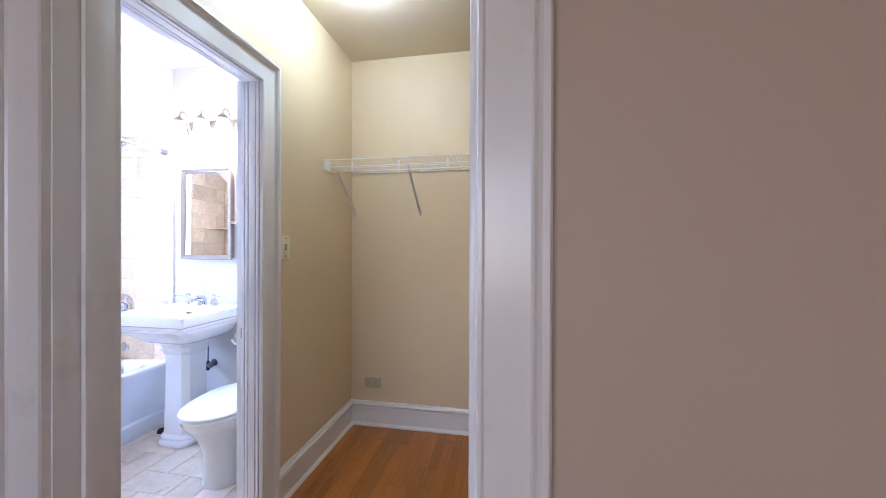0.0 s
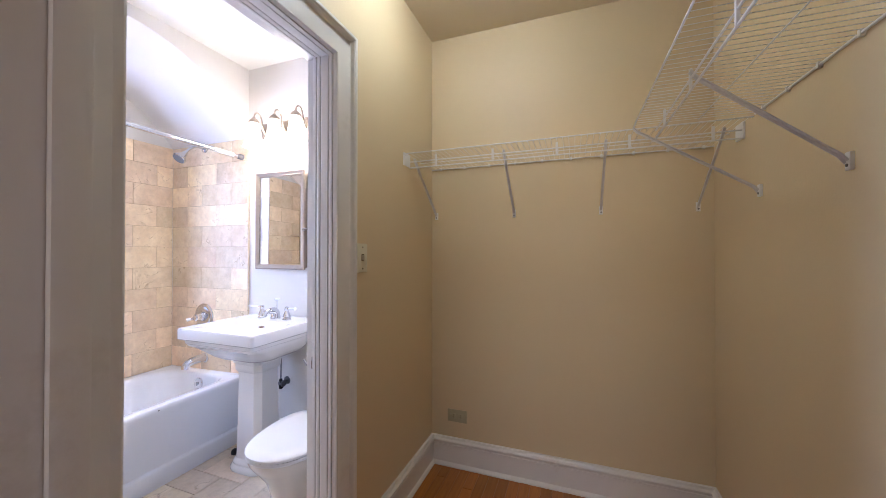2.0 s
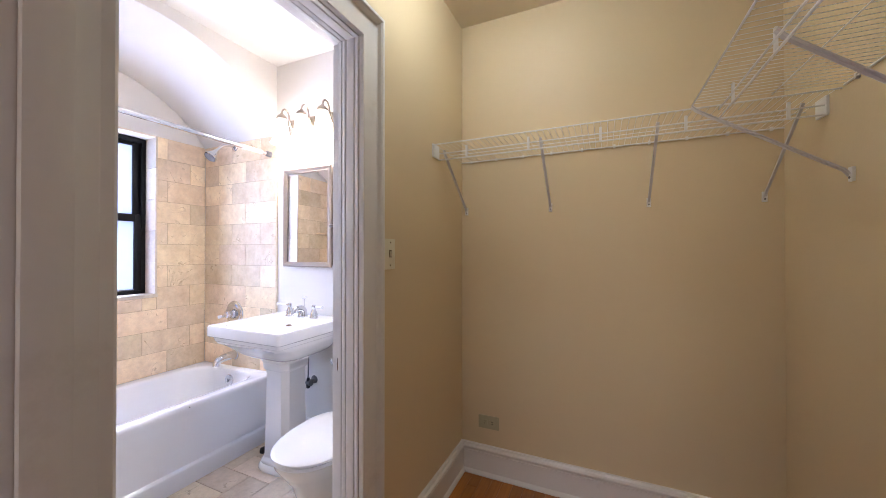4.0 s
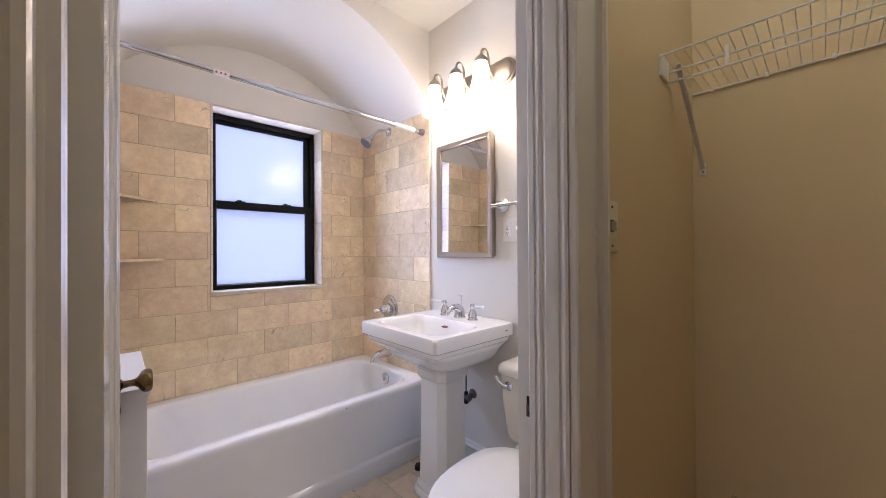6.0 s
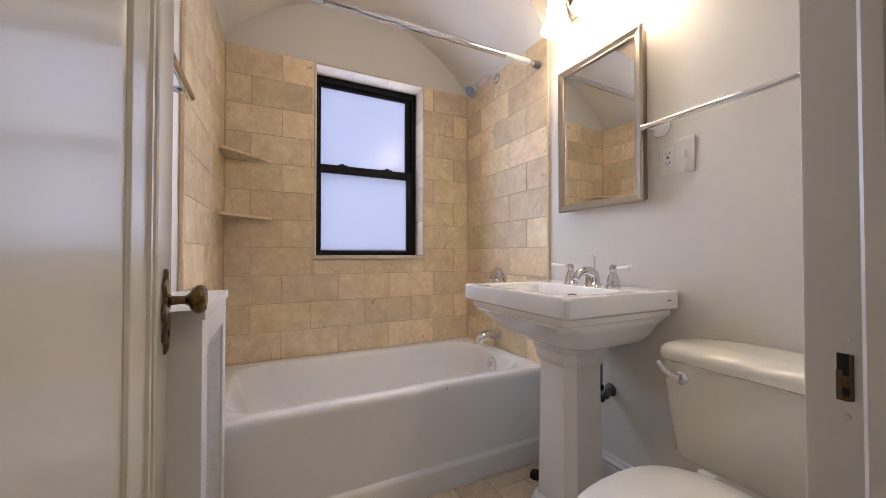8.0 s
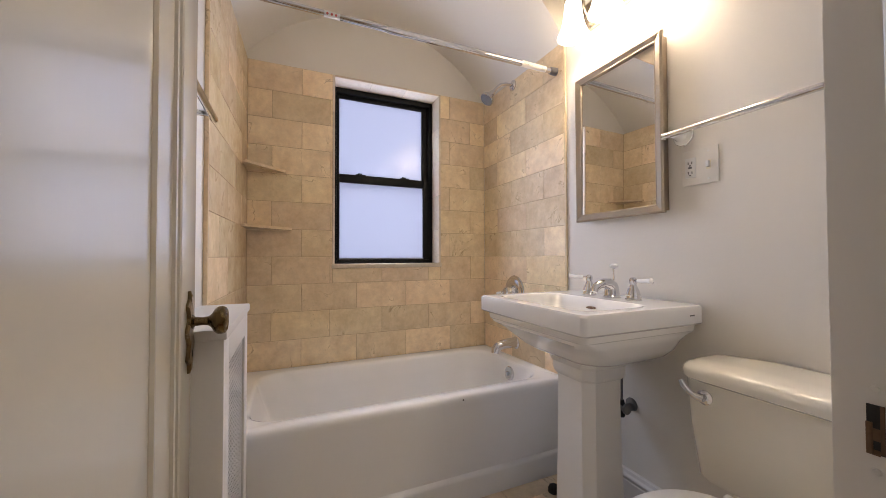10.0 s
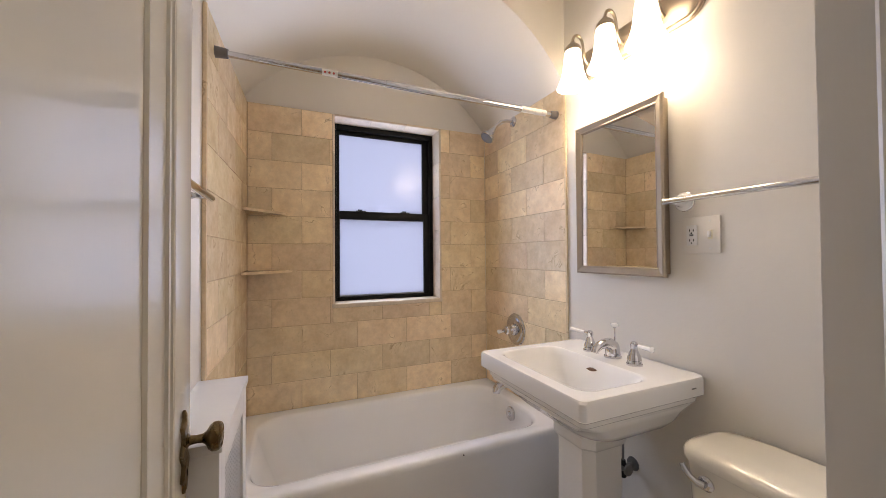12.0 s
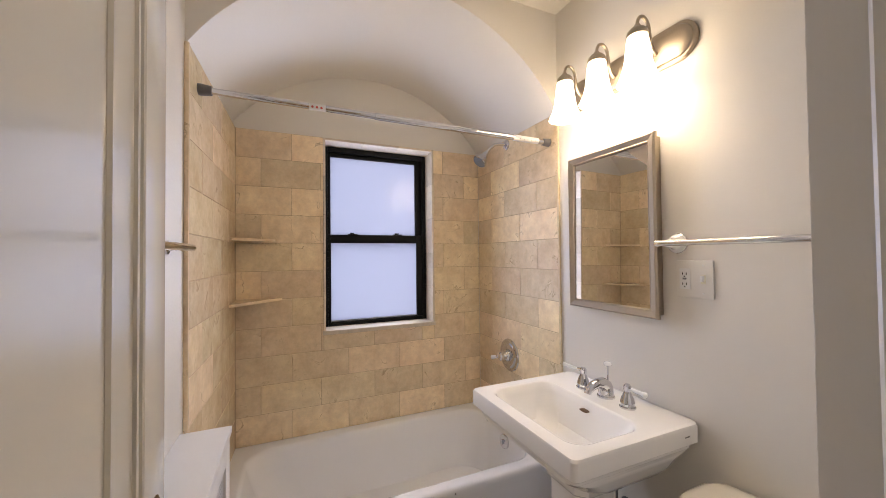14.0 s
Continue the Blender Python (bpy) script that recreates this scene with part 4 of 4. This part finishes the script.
part("flush_lever", tube([(TXc - 0.163, 1.993, 0.627), (TXc - 0.176, 1.987, 0.629), (TXc - 0.193, 1.984, 0.637), (TXc - 0.207, 1.983, 0.650), (TXc - 0.215, 1.983, 0.664)], 0.006, 12, [0.011, 0.0095, 0.0085, 0.009, 0.0075]), CHROME, toilet, "chrome flush lever")

# ---- mirror cabinet, plates, towel bars ----
cab = thing("mirror_cabinet", "medicine cabinet with a mirror in a brushed nickel frame", "mirror cabinet")
MX0, MX1, MZ0, MZ1, MF = -2.303, -1.890, 1.168, 1.818, 2.172
part("cabinet_body", box(MX0 + 0.012, MX1 - 0.012, MF, NY, MZ0 + 0.012, MZ1 - 0.012), NICKEL, cab)
FR = [(0.0, 0.0), (0.0, 0.010), (0.004, 0.016), (0.007, 0.017), (0.026, 0.010), (0.029, 0.011), (0.033, 0.007), (0.033, -0.004)]
for _n, _e in (("frame_side", [(MX0, MZ0, 1, 1), (MX0, MZ1, 1, -1)]), ("frame_side", [(MX1, MZ0, -1, 1), (MX1, MZ1, -1, -1)]), ("frame_top", [(MX0, MZ1, 1, -1), (MX1, MZ1, -1, -1)]), ("frame_bottom", [(MX0, MZ0, 1, 1), (MX1, MZ0, -1, 1)])):
    part(_n, loft([[Vector((u + su * d, MF - t, v + sv * d)) for d, t in FR] for u, v, su, sv in _e]), NICKEL, cab, smooth=25)
_bm = box(MX0 + 0.0325, MX1 - 0.0325, MF - 0.003, MF + 0.003, MZ0 + 0.0325, MZ1 - 0.0325)
_mc = Vector(((MX0 + MX1) / 2, MF, (MZ0 + MZ1) / 2))
bmesh.ops.transform(_bm, matrix=Matrix.Translation(_mc) @ Matrix.Rotation(radians(0.42), 4, "Z") @ Matrix.Rotation(radians(-0.47), 4, "X") @ Matrix.Translation(-_mc), verts=_bm.verts)
part("mirror_glass", _bm, MIRROR, cab, "silvered mirror glass")

PLATE = material("painted_wall_plate", (0.76, 0.72, 0.65), 0.35, vary=0.03, scale=9)
plate2 = thing("outlet_switch_plate", "white two-gang wall plate with an outlet and a switch", "switch plate")
part("plate", box(-1.852, -1.738, NY - 0.006, NY, 1.252, 1.371, bev=0.003), PLATE, plate2)
_o = part("outlet", box(-1.840, -1.806, NY - 0.0085, NY - 0.004, 1.278, 1.345, bev=0.002), PLASTIC, plate2)
for _z in (1.328, 1.295):
    for _dx in (-0.006, 0.006):
        part("slot", box(-1.823 + _dx - 0.0012, -1.823 + _dx + 0.0012, NY - 0.009, NY - 0.007, _z - 0.004, _z + 0.004), DARK, _o)
    part("ground_hole", lathe([(0.0024, 0), (0.0024, 0.002)], (-1.823, NY - 0.0072, _z - 0.009), "-Y", 10), DARK, _o)
part("test_button", box(-1.829, -1.817, NY - 0.0095, NY - 0.007, 1.309, 1.315), GREY_METAL, _o)
part("switch_toggle", box(-1.771, -1.763, NY - 0.016, NY - 0.004, 1.304, 1.324, bev=0.002), PLASTIC, plate2)
part("toggle_frame", box(-1.774, -1.760, NY - 0.0072, NY - 0.005, 1.297, 1.327), IVORY, plate2)
for _z in (1.267, 1.356):
    part("screw", lathe([(0.003, 0), (0.003, 0.0015), (0.0, 0.002)], (-1.767, NY - 0.006, _z), "-Y", 10), PLASTIC, plate2)


def towel_bar(x0, x1, wall, out, z, label, post_mat):
    """Bar between two posts; out is +1 or -1, away from the wall."""
    bar = thing("towel_bar", label, "towel bar", "towel bars")
    ax = "Y" if out > 0 else "-Y"
    for x in (x0, x1):
        p = part("post", lathe([(0.032, 0), (0.032, 0.006), (0.028, 0.012), (0.021, 0.017), (0.0165, 0.030), (0.0150, 0.046), (0.0135, 0.054), (0.0, 0.056)], (x, wall, z), ax, 28), post_mat, bar, "round post")
        part("collar", lathe([(0.034, 0), (0.034, 0.003), (0.032, 0.005)], (x, wall, z), ax, 28), CHROME, p)
    r = part("rod", tube([(x0 - 0.030, wall + out * 0.06, z), (x1 + 0.030, wall + out * 0.06, z)], 0.0095, 18), CHROME, bar)
    for x in (x0 - 0.030, x1 + 0.030):
        part("end_cap", lathe([(0.0095, -0.004), (0.0112, -0.003), (0.0112, 0.003), (0.009, 0.0045), (0.0, 0.005)], (x, wall + out * 0.06, z), "X", 18), CHROME, r)
    return bar


towel_bar(-1.848, -1.285, NY, -1, 1.428, "chrome towel bar on white porcelain posts above the toilet", PORCELAIN)
short_bar = thing("towel_bar", "short chrome towel bar above the radiator cover", "towel bar", "towel bars")
part("rod", tube([(-2.292, SY + 0.048, 1.425), (-2.288, SY + 0.048, 1.425), (-1.985, SY + 0.048, 1.425)], 0.0105, 18, [0.0085, 0.0105, 0.0105]), CHROME, short_bar)
for _x in (-2.245, -2.025):
    part("post", lathe([(0.019, 0), (0.019, 0.004), (0.011, 0.008), (0.0085, 0.016), (0.0085, 0.046)], (_x, SY, 1.425), "Y", 20), CHROME, short_bar)

# ---- vanity light ----
van = thing("vanity_light", "brushed nickel wall light with three lit bell shades", "wall lamp")
VC, VZc = -2.063, 2.098


def stadium(hl, hr, y):
    out = []
    for i in range(48):
        a = 2 * math.pi * i / 48
        out.append(Vector((VC + math.copysign(hl - hr, math.cos(a)) + hr * math.cos(a), y, VZc + hr * math.sin(a))))
    return out


part("back_plate", loft([stadium(0.300, 0.066, NY), stadium(0.300, 0.066, NY - 0.010), stadium(0.295, 0.061, NY - 0.014), stadium(0.289, 0.055, NY - 0.014), stadium(0.286, 0.052, NY - 0.020), stadium(0.278, 0.044, NY - 0.024), stadium(0.268, 0.034, NY - 0.025)]), NICKEL, van, smooth=25)
for _k in (-1, 0, 1):
    _x, _y = VC + 0.172 * _k, NY - 0.118
    part("arm", tube(bezier((_x, NY - 0.02, VZc - 0.01), (_x, NY - 0.05, VZc - 0.015), (_x, NY - 0.055, VZc + 0.03), (_x, NY - 0.060, VZc + 0.065), 10) + bezier((_x, NY - 0.060, VZc + 0.065), (_x, NY - 0.066, VZc + 0.118), (_x, NY - 0.118, VZc + 0.118), (_x, _y, VZc + 0.065), 14)[1:], 0.0058, 12), NICKEL, van)
    part("bulb", lathe([(0.012, 0.02), (0.013, -0.01), (0.024, -0.03), (0.029, -0.052), (0.024, -0.075), (0.012, -0.088), (0.0, -0.091)], (_x, _y, VZc), "Z", 18), BULB, van, "lit bulb")
    part("shade_cap", lathe([(0.009, 0.070), (0.012, 0.062), (0.022, 0.056), (0.031, 0.046), (0.034, 0.036), (0.034, 0.028), (0.030, 0.027)], (_x, _y, VZc), "Z", 28), NICKEL, van)
    part("shade", lathe([(0.029, 0.032), (0.034, 0.015), (0.038, -0.02), (0.043, -0.06), (0.052, -0.095), (0.064, -0.122), (0.067, -0.128), (0.063, -0.127), (0.049, -0.095), (0.040, -0.06), (0.035, -0.02), (0.028, 0.018), (0.013, 0.024)], (_x, _y, VZc), "Z", 32, caps=False), SHADE, van, "lit frosted glass bell shade")

# ---- radiator cover ----
rad = thing("radiator_cover", "white metal radiator cover with a perforated grille", "radiator cover")
QX0, QX1, QY0, QY1, QZ = -2.370, -1.930, SY, 0.834, 0.866
part("cover_top", box(QX0 - 0.004, QX1 + 0.006, QY0, QY1 + 0.006, QZ - 0.022, QZ, bev=0.003), RADIATOR, rad)
part("end_panel", box(QX1 - 0.018, QX1, QY0, QY1, 0.0, QZ - 0.022, bev=0.002), RADIATOR, rad)
part("end_panel", box(QX0, QX0 + 0.018, QY0, QY1, 0.0, QZ - 0.022, bev=0.002), RADIATOR, rad)
for _n, _r in (("front_stile", (QX0 + 0.018, QX0 + 0.07, 0.06, QZ - 0.022)), ("front_stile", (QX1 - 0.07, QX1 - 0.018, 0.06, QZ - 0.022)), ("front_rail", (QX0 + 0.07, QX1 - 0.07, QZ - 0.09, QZ - 0.022)), ("front_rail", (QX0 + 0.07, QX1 - 0.07, 0.06, 0.13))):
    part(_n, box(_r[0], _r[1], QY1 - 0.014, QY1, _r[2], _r[3], bev=0.0015), RADIATOR, rad)
_bm = bmesh.new()
_g0, _g1, _gz0, _gz1 = QX0 + 0.06, QX1 - 0.06, 0.12, QZ - 0.08
_vs, _fs = [], []


def strip(p0, p1, wd):
    d = (p1 - p0).normalized()
    s = Vector((-d.z, 0, d.x)) * wd
    k = len(_vs)
    for y in (QY1 - 0.0085, QY1 - 0.0065):
        _vs.extend([Vector((p.x, y, p.z)) for p in (p0 - s, p1 - s, p1 + s, p0 + s)])
    _fs.extend([(k + 4, k + 5, k + 6, k + 7), (k, k + 4, k + 7, k + 3), (k + 1, k + 2, k + 6, k + 5), (k + 3, k + 7, k + 6, k + 2), (k, k + 1, k + 5, k + 4)])


_x = _g0
while _x < _g1:
    strip(Vector((_x, 0, _gz0)), Vector((_x, 0, _gz1)), 0.0033)
    _x += 0.0125
_z = _gz0
while _z < _gz1:
    strip(Vector((_g0, 0, _z)), Vector((_g1, 0, _z)), 0.0033)
    _z += 0.0125
_me = bpy.data.meshes.new("grille")
_me.from_pydata(_vs, [], _fs)
_me.materials.append(RADIATOR)
_gr = new("grille", _me)
_gr.parent = rad
tagged(_gr, "perforated white metal grille", kind="stuff")
# added sheet, its dark colour standing in for the shade behind the grille
part("painted_shade_sheet", box(QX0 + 0.05, QX1 - 0.05, QY0 + 0.03, QY0 + 0.04, 0.08, QZ - 0.06), DARK, rad)

# ---- closet ----
sw = thing("light_switch", "ivory plastic toggle switch plate", "light switch")
part("plate", box(LX, LX + 0.009, 1.560, 1.632, 1.200, 1.318, bev=0.003), IVORY, sw)
part("toggle", box(LX + 0.006, LX + 0.021, 1.591, 1.601, 1.249, 1.271, bev=0.002), IVORY, sw)
part("toggle_recess", box(LX + 0.006, LX + 0.0098, 1.588, 1.604, 1.246, 1.274), BRASS, sw)
for _z in (1.215, 1.303):
    part("screw", lathe([(0.003, 0), (0.003, 0.002), (0, 0.0025)], (LX + 0.009, 1.596, _z), "X", 10), BRASS, sw)
ou = thing("wall_outlet", "aged almond plastic outlet plate set sideways above the baseboard", "outlet")
part("plate", box(-0.988, -0.868, CY - 0.006, CY, 0.262, 0.335, bev=0.003), ALMOND, ou)
for _x in (-0.950, -0.906):
    _o = part("receptacle", box(_x - 0.016, _x + 0.016, CY - 0.0085, CY - 0.004, 0.284, 0.313, bev=0.003), ALMOND, ou)
    for _dz in (-0.006, 0.006):
        part("slot", box(_x - 0.004, _x + 0.004, CY - 0.009, CY - 0.007, 0.2985 + _dz - 0.0013, 0.2985 + _dz + 0.0013), DARK, _o)

WIRE_MESH = {}


def wire_piece(key, pts, r, seg=6):
    if key not in WIRE_MESH:
        WIRE_MESH[key] = mesh_of("wire", tube(pts, r, seg), WIRE, 50)
    return WIRE_MESH[key]


def wire_shelf(label, length, braces, depth=0.40, to_lip=()):
    """A ventilated shelf along +u from the origin, against the wall at v = 0, its deck at z = 0; the front drops to a lip and a rod."""
    s = thing("wire_shelf", label, "shelf", "wire closet shelves")
    cross = wire_piece("cross", [(0, -0.006, 0.0), (0, -depth + 0.002, 0.0), (0, -depth - 0.002, -0.003), (0, -depth - 0.002, -0.010)], 0.0010)
    n = int(length / 0.0255)
    for i in range(n + 1):
        w = new("wire", cross)
        w.parent, w.location = s, (0.008 + i * (length - 0.016) / n, 0, 0)
    rail = depth - 0.078
    for v, z, r in ((-0.006, -0.004, 0.0036), (-depth * 0.45, -0.003, 0.0019), (-depth, -0.004, 0.0030), (-rail, -0.028, 0.0032), (-rail, -0.060, 0.0036)):
        part("long_wire", tube([(0, v, z), (length, v, z)], r, 8), WIRE, s)
    k = 0.15
    while k < length - 0.05:
        part("rod_hanger", boxes((k - 0.005, k + 0.005, -rail - 0.004, -rail + 0.003, -0.062, -0.001), bev=0.001), WIRE, s)
        k += 0.30
    k = 0.06
    while k < length:
        part("wall_clip", boxes((k - 0.005, k + 0.005, -0.011, 0.0, -0.012, 0.005), bev=0.0012), PLASTIC, s)
        k += 0.15
    for u in braces:
        top = -depth if u in to_lip else -rail
        run = [Vector((u, top - 0.004, -0.012)), Vector((u, top + 0.010, -0.030)), Vector((u, -0.020, -0.272)), Vector((u, -0.007, -0.290))]
        # a pressed angle: one leg across the wall, one along the slope
        leg = [(-0.006, 0.0), (0.006, 0.0), (0.006, -0.0022), (-0.0038, -0.0022), (-0.0038, -0.009), (-0.006, -0.009)]
        b = part("brace", loft([[p + Vector((du, dn * 0.62, dn * 0.78)) for du, dn in leg] for p in run]), STEEL, s, "grey steel angle brace")
        part("foot", box(u - 0.009, u + 0.009, -0.010, 0.0, -0.312, -0.268, bev=0.002), PLASTIC, b)
        part("foot_screw", lathe([(0.004, 0), (0.004, 0.002), (0, 0.003)], (u, -0.010, -0.300), "-Y", 10), GREY_METAL, b)
    return s


back_shelf = wire_shelf("white vinyl-coated wire shelf with diagonal braces along the back wall", 1.452, (0.032, 0.505, 0.957, 1.386))
back_shelf.matrix_basis = pose(LX + 0.001, CY, 1.792)
side_shelf = wire_shelf("white vinyl-coated wire shelf with diagonal braces along the side wall", 1.30, (0.030, 0.468, 0.96), 0.402, (0.030,))
side_shelf.matrix_basis = pose(RX, 1.955, 1.794, 0, 0, -90)
for _x, _y, _v in ((LX, CY - 0.40, 0), (RX, CY - 0.33, 1)):
    _s = 1 if not _v else -1
    put("shelf_end_bracket", boxes((min(_x, _x + _s * 0.009), max(_x, _x + _s * 0.009), _y, _y + 0.070, 1.732, 1.797), bev=0.003), PLASTIC, "white plastic shelf end bracket on the wall", "bracket", "shelf end brackets")

lamp = thing("ceiling_light", "small round ceiling lamp with a lit frosted dome", "ceiling lamp")
CLX, CLY = -0.70, 1.60
part("canopy", lathe([(0.078, 0), (0.078, -0.010), (0.072, -0.016), (0.0, -0.017)], (CLX, CLY, TOP), "Z", 36), NICKEL, lamp)
part("dome", lathe([(0.056, -0.016), (0.062, -0.030), (0.064, -0.050), (0.060, -0.072), (0.048, -0.090), (0.030, -0.101), (0.012, -0.105), (0.0, -0.1055)], (CLX, CLY, TOP), "Z", 32), DOME, lamp, "lit frosted dome")

# ---- bedroom window, behind the walk ----
bw = tagged(new("window_2"), "white painted bedroom window", "window", kind="structure")
for _n, _r in (("window_frame", (-1.4, -1.34, 0.8, 2.2)), ("window_frame", (0.14, 0.2, 0.8, 2.2)), ("window_frame", (-1.34, 0.14, 2.14, 2.2)), ("window_frame", (-1.34, 0.14, 0.8, 0.86)), ("window_rail", (-1.34, 0.14, 1.48, 1.53))):
    part(_n, box(_r[0], _r[1], -3.18, -3.12, _r[2], _r[3], bev=0.003), TRIM, bw)

# ---- tiles and boards ----
PIECES = {}


def tile_mesh(w, h, d, mat, ch=0.0012):
    """A chamfered slab, w by h, its back at 0 and its face at d."""
    key = (round(w, 4), round(h, 4), d, mat.name)
    if key not in PIECES:
        bm = bmesh.new()
        add_loft(bm, [[Vector((x, y, z)) for x, y in ((i, i), (w - i, i), (w - i, h - i), (i, h - i))] for i, z in ((0, 0), (0, d - ch), (ch, d))])
        PIECES[key] = mesh_of("tile", bm, mat, 0)
    return PIECES[key]


rng = random.Random(4)


def lay(parent, name, w, h, d, mat, m, lift=0.0):
    ob = new(name, tile_mesh(w, h, d, mat))
    ob.parent = parent
    ob.matrix_basis = m @ pose(0, 0, lift, rng.uniform(-0.06, 0.06), rng.uniform(-0.06, 0.06), 0)
    return ob


ROW, JOINT = 0.1526, 0.0023
TZ0 = 2.083 - 11 * ROW


def tiled(name, u0, u1, joint_a, place, label, hole=None, thick=0.012):
    """Eleven half-bonded courses from u0 to u1; joint_a is one joint of the lowest course. hole: (u0, u1, z0, z1)."""
    root = structure(name, bmesh.new(), GROUT, label)
    for k in range(11):
        z0, z1 = TZ0 + k * ROW, TZ0 + (k + 1) * ROW
        off = joint_a + (0.1525 if k % 2 else 0.0)
        cuts = sorted({u0, u1} | {off + 0.305 * i for i in range(-20, 20) if u0 + 0.02 < off + 0.305 * i < u1 - 0.02})
        for a, b in zip(cuts, cuts[1:]):
            spans = [(a, b, z0, z1)]
            if hole and b > hole[0] and a < hole[1] and z1 > hole[2] + 0.002 and z0 < hole[3] - 0.002:
                spans = []
                if a < hole[0] - 0.01:
                    spans.append((a, hole[0], z0, z1))
                if b > hole[1] + 0.01:
                    spans.append((hole[1], b, z0, z1))
                if z0 < hole[2] - 0.01:
                    spans.append((max(a, hole[0]), min(b, hole[1]), z0, hole[2]))
            for p, q, r, s in spans:
                lay(root, "tile", q - p - JOINT, s - r - JOINT, thick, STONE, place(p + JOINT / 2, r + JOINT / 2), rng.uniform(-0.0006, 0.0004))
    return root


def grout_bed(name, bm):
    return structure(name, bm, GROUT, "beige grout between the wall tiles")


G = 0.0022
grout_bed("grout_window_wall", boxes((WX, TX - G, TS, WIN[0], TZ0, 2.083), (WX, TX - G, WIN[1], TN, TZ0, 2.083), (WX, TX - G, WIN[0], WIN[1], TZ0, WIN[2] - 0.013)))
grout_bed("grout_shower_wall", box(TX, ARCH, TN + G, NY, TZ0, 2.083))
grout_bed("grout_shelf_wall", loft([[Vector(p) for p in ((TX, SY, z), (ARCH, SY, z), (ARCH, TS - G, z), (TX, TS - G + SKEW * (ARCH - TX), z))] for z in (TZ0, 2.083)]))
tiled("tiles_window_wall", TS + SKEW * (ARCH - TX), TN, 1.017, lambda u, z: Matrix(((0, 0, 1, WX), (1, 0, 0, u), (0, 1, 0, z), (0, 0, 0, 1))), "cream marble wall tiles in half bond round the window", (WIN[0], WIN[1], WIN[2] - 0.013, 2.2))
tiled("tiles_shower_wall", TX, ARCH, -2.575, lambda u, z: Matrix(((1, 0, 0, u), (0, 0, -1, TN + 0.012), (0, 1, 0, z), (0, 0, 0, 1))), "cream marble wall tiles in half bond behind the shower")
tiled("tiles_shelf_wall", TX, ARCH, -2.575, lambda u, z: Matrix.Translation((u, TS - 0.012 + SKEW * (ARCH - u), z)) @ Matrix.Rotation(-math.atan(SKEW), 4, "Z") @ Matrix(((1, 0, 0, 0), (0, 0, 1, 0), (0, 1, 0, 0), (0, 0, 0, 1))), "cream marble wall tiles in half bond")
for _y0, _y1 in ((TN - 0.002, NY), (SY, TS + 0.002)):
    structure("tile_edge_trim", box(ARCH, ARCH + 0.012, _y0, _y1, 0.0, 2.083, bev=0.003), STONE, "slim cream marble edge trim")

# herringbone floor of the bathroom
PW, PL = 0.1525, 0.305
for _i in range(-14, 15):
    for _j in range(-14, 15):
        for _kind in (0, 1):
            # an L of one upright and one level tile repeats along both diagonals
            _px = -2.0 + _i * PW + _j * 2 * PW
            _py = 1.5 + _i * PW - _j * 2 * PW
            _w, _h2 = (PL, PW) if _kind == 0 else (PW, PL)
            _qx, _qy = (_px, _py) if _kind == 0 else (_px + PL, _py)
            if _kind == 1:
                _qy = _py - PW
            x0, x1, y0, y1 = max(_qx, ARCH - 0.05), min(_qx + _w, BX + 0.004), max(_qy, SY), min(_qy + _h2, NY)
            if x1 - x0 > 0.012 and y1 - y0 > 0.012:
                lay(bath_floor, "floor_tile", x1 - x0 - 0.003, y1 - y0 - 0.003, 0.012, FLOOR_STONE, Matrix.Translation((x0 + 0.0015, y0 + 0.0015, -0.012)), rng.uniform(-0.0006, 0.0))

# oak strips of the closet and the bedroom doorway
BWD = 0.0575
_x = BX + 0.05
while _x < RX:
    _y = FY0 - 0.2 - rng.random() * 0.6
    while _y < CY:
        _l = rng.uniform(0.45, 1.25)
        _a, _b = max(_y, FY0 - 0.2), min(_y + _l, CY)
        if _b - _a > 0.03:
            lay(wood_floor, "plank", BWD - 0.0008, _b - _a - 0.0008, 0.012, OAK, Matrix.Translation((_x, _a, -0.0118)), rng.uniform(-0.0003, 0))
        _y += _l
    _x += BWD
_vs, _fs, _y = [], [], -3.1
while _y < FY0 - 0.2:
    _k = len(_vs)
    _e = min(_y + 0.0575, FY0 - 0.2)
    _vs.extend([(-3.45, _y, 0), (2.4, _y, 0), (2.4, _e - 0.0008, 0), (-3.45, _e - 0.0008, 0)])
    _fs.append((_k, _k + 1, _k + 2, _k + 3))
    _y += 0.0575
_me = bpy.data.meshes.new("bedroom_boards")
_me.from_pydata(_vs, [], _fs)
_me.materials.append(OAK)
_o = new("bedroom_boards", _me)
_o.parent = wood_floor
tagged(_o, "orange oak strip boards", kind="stuff")
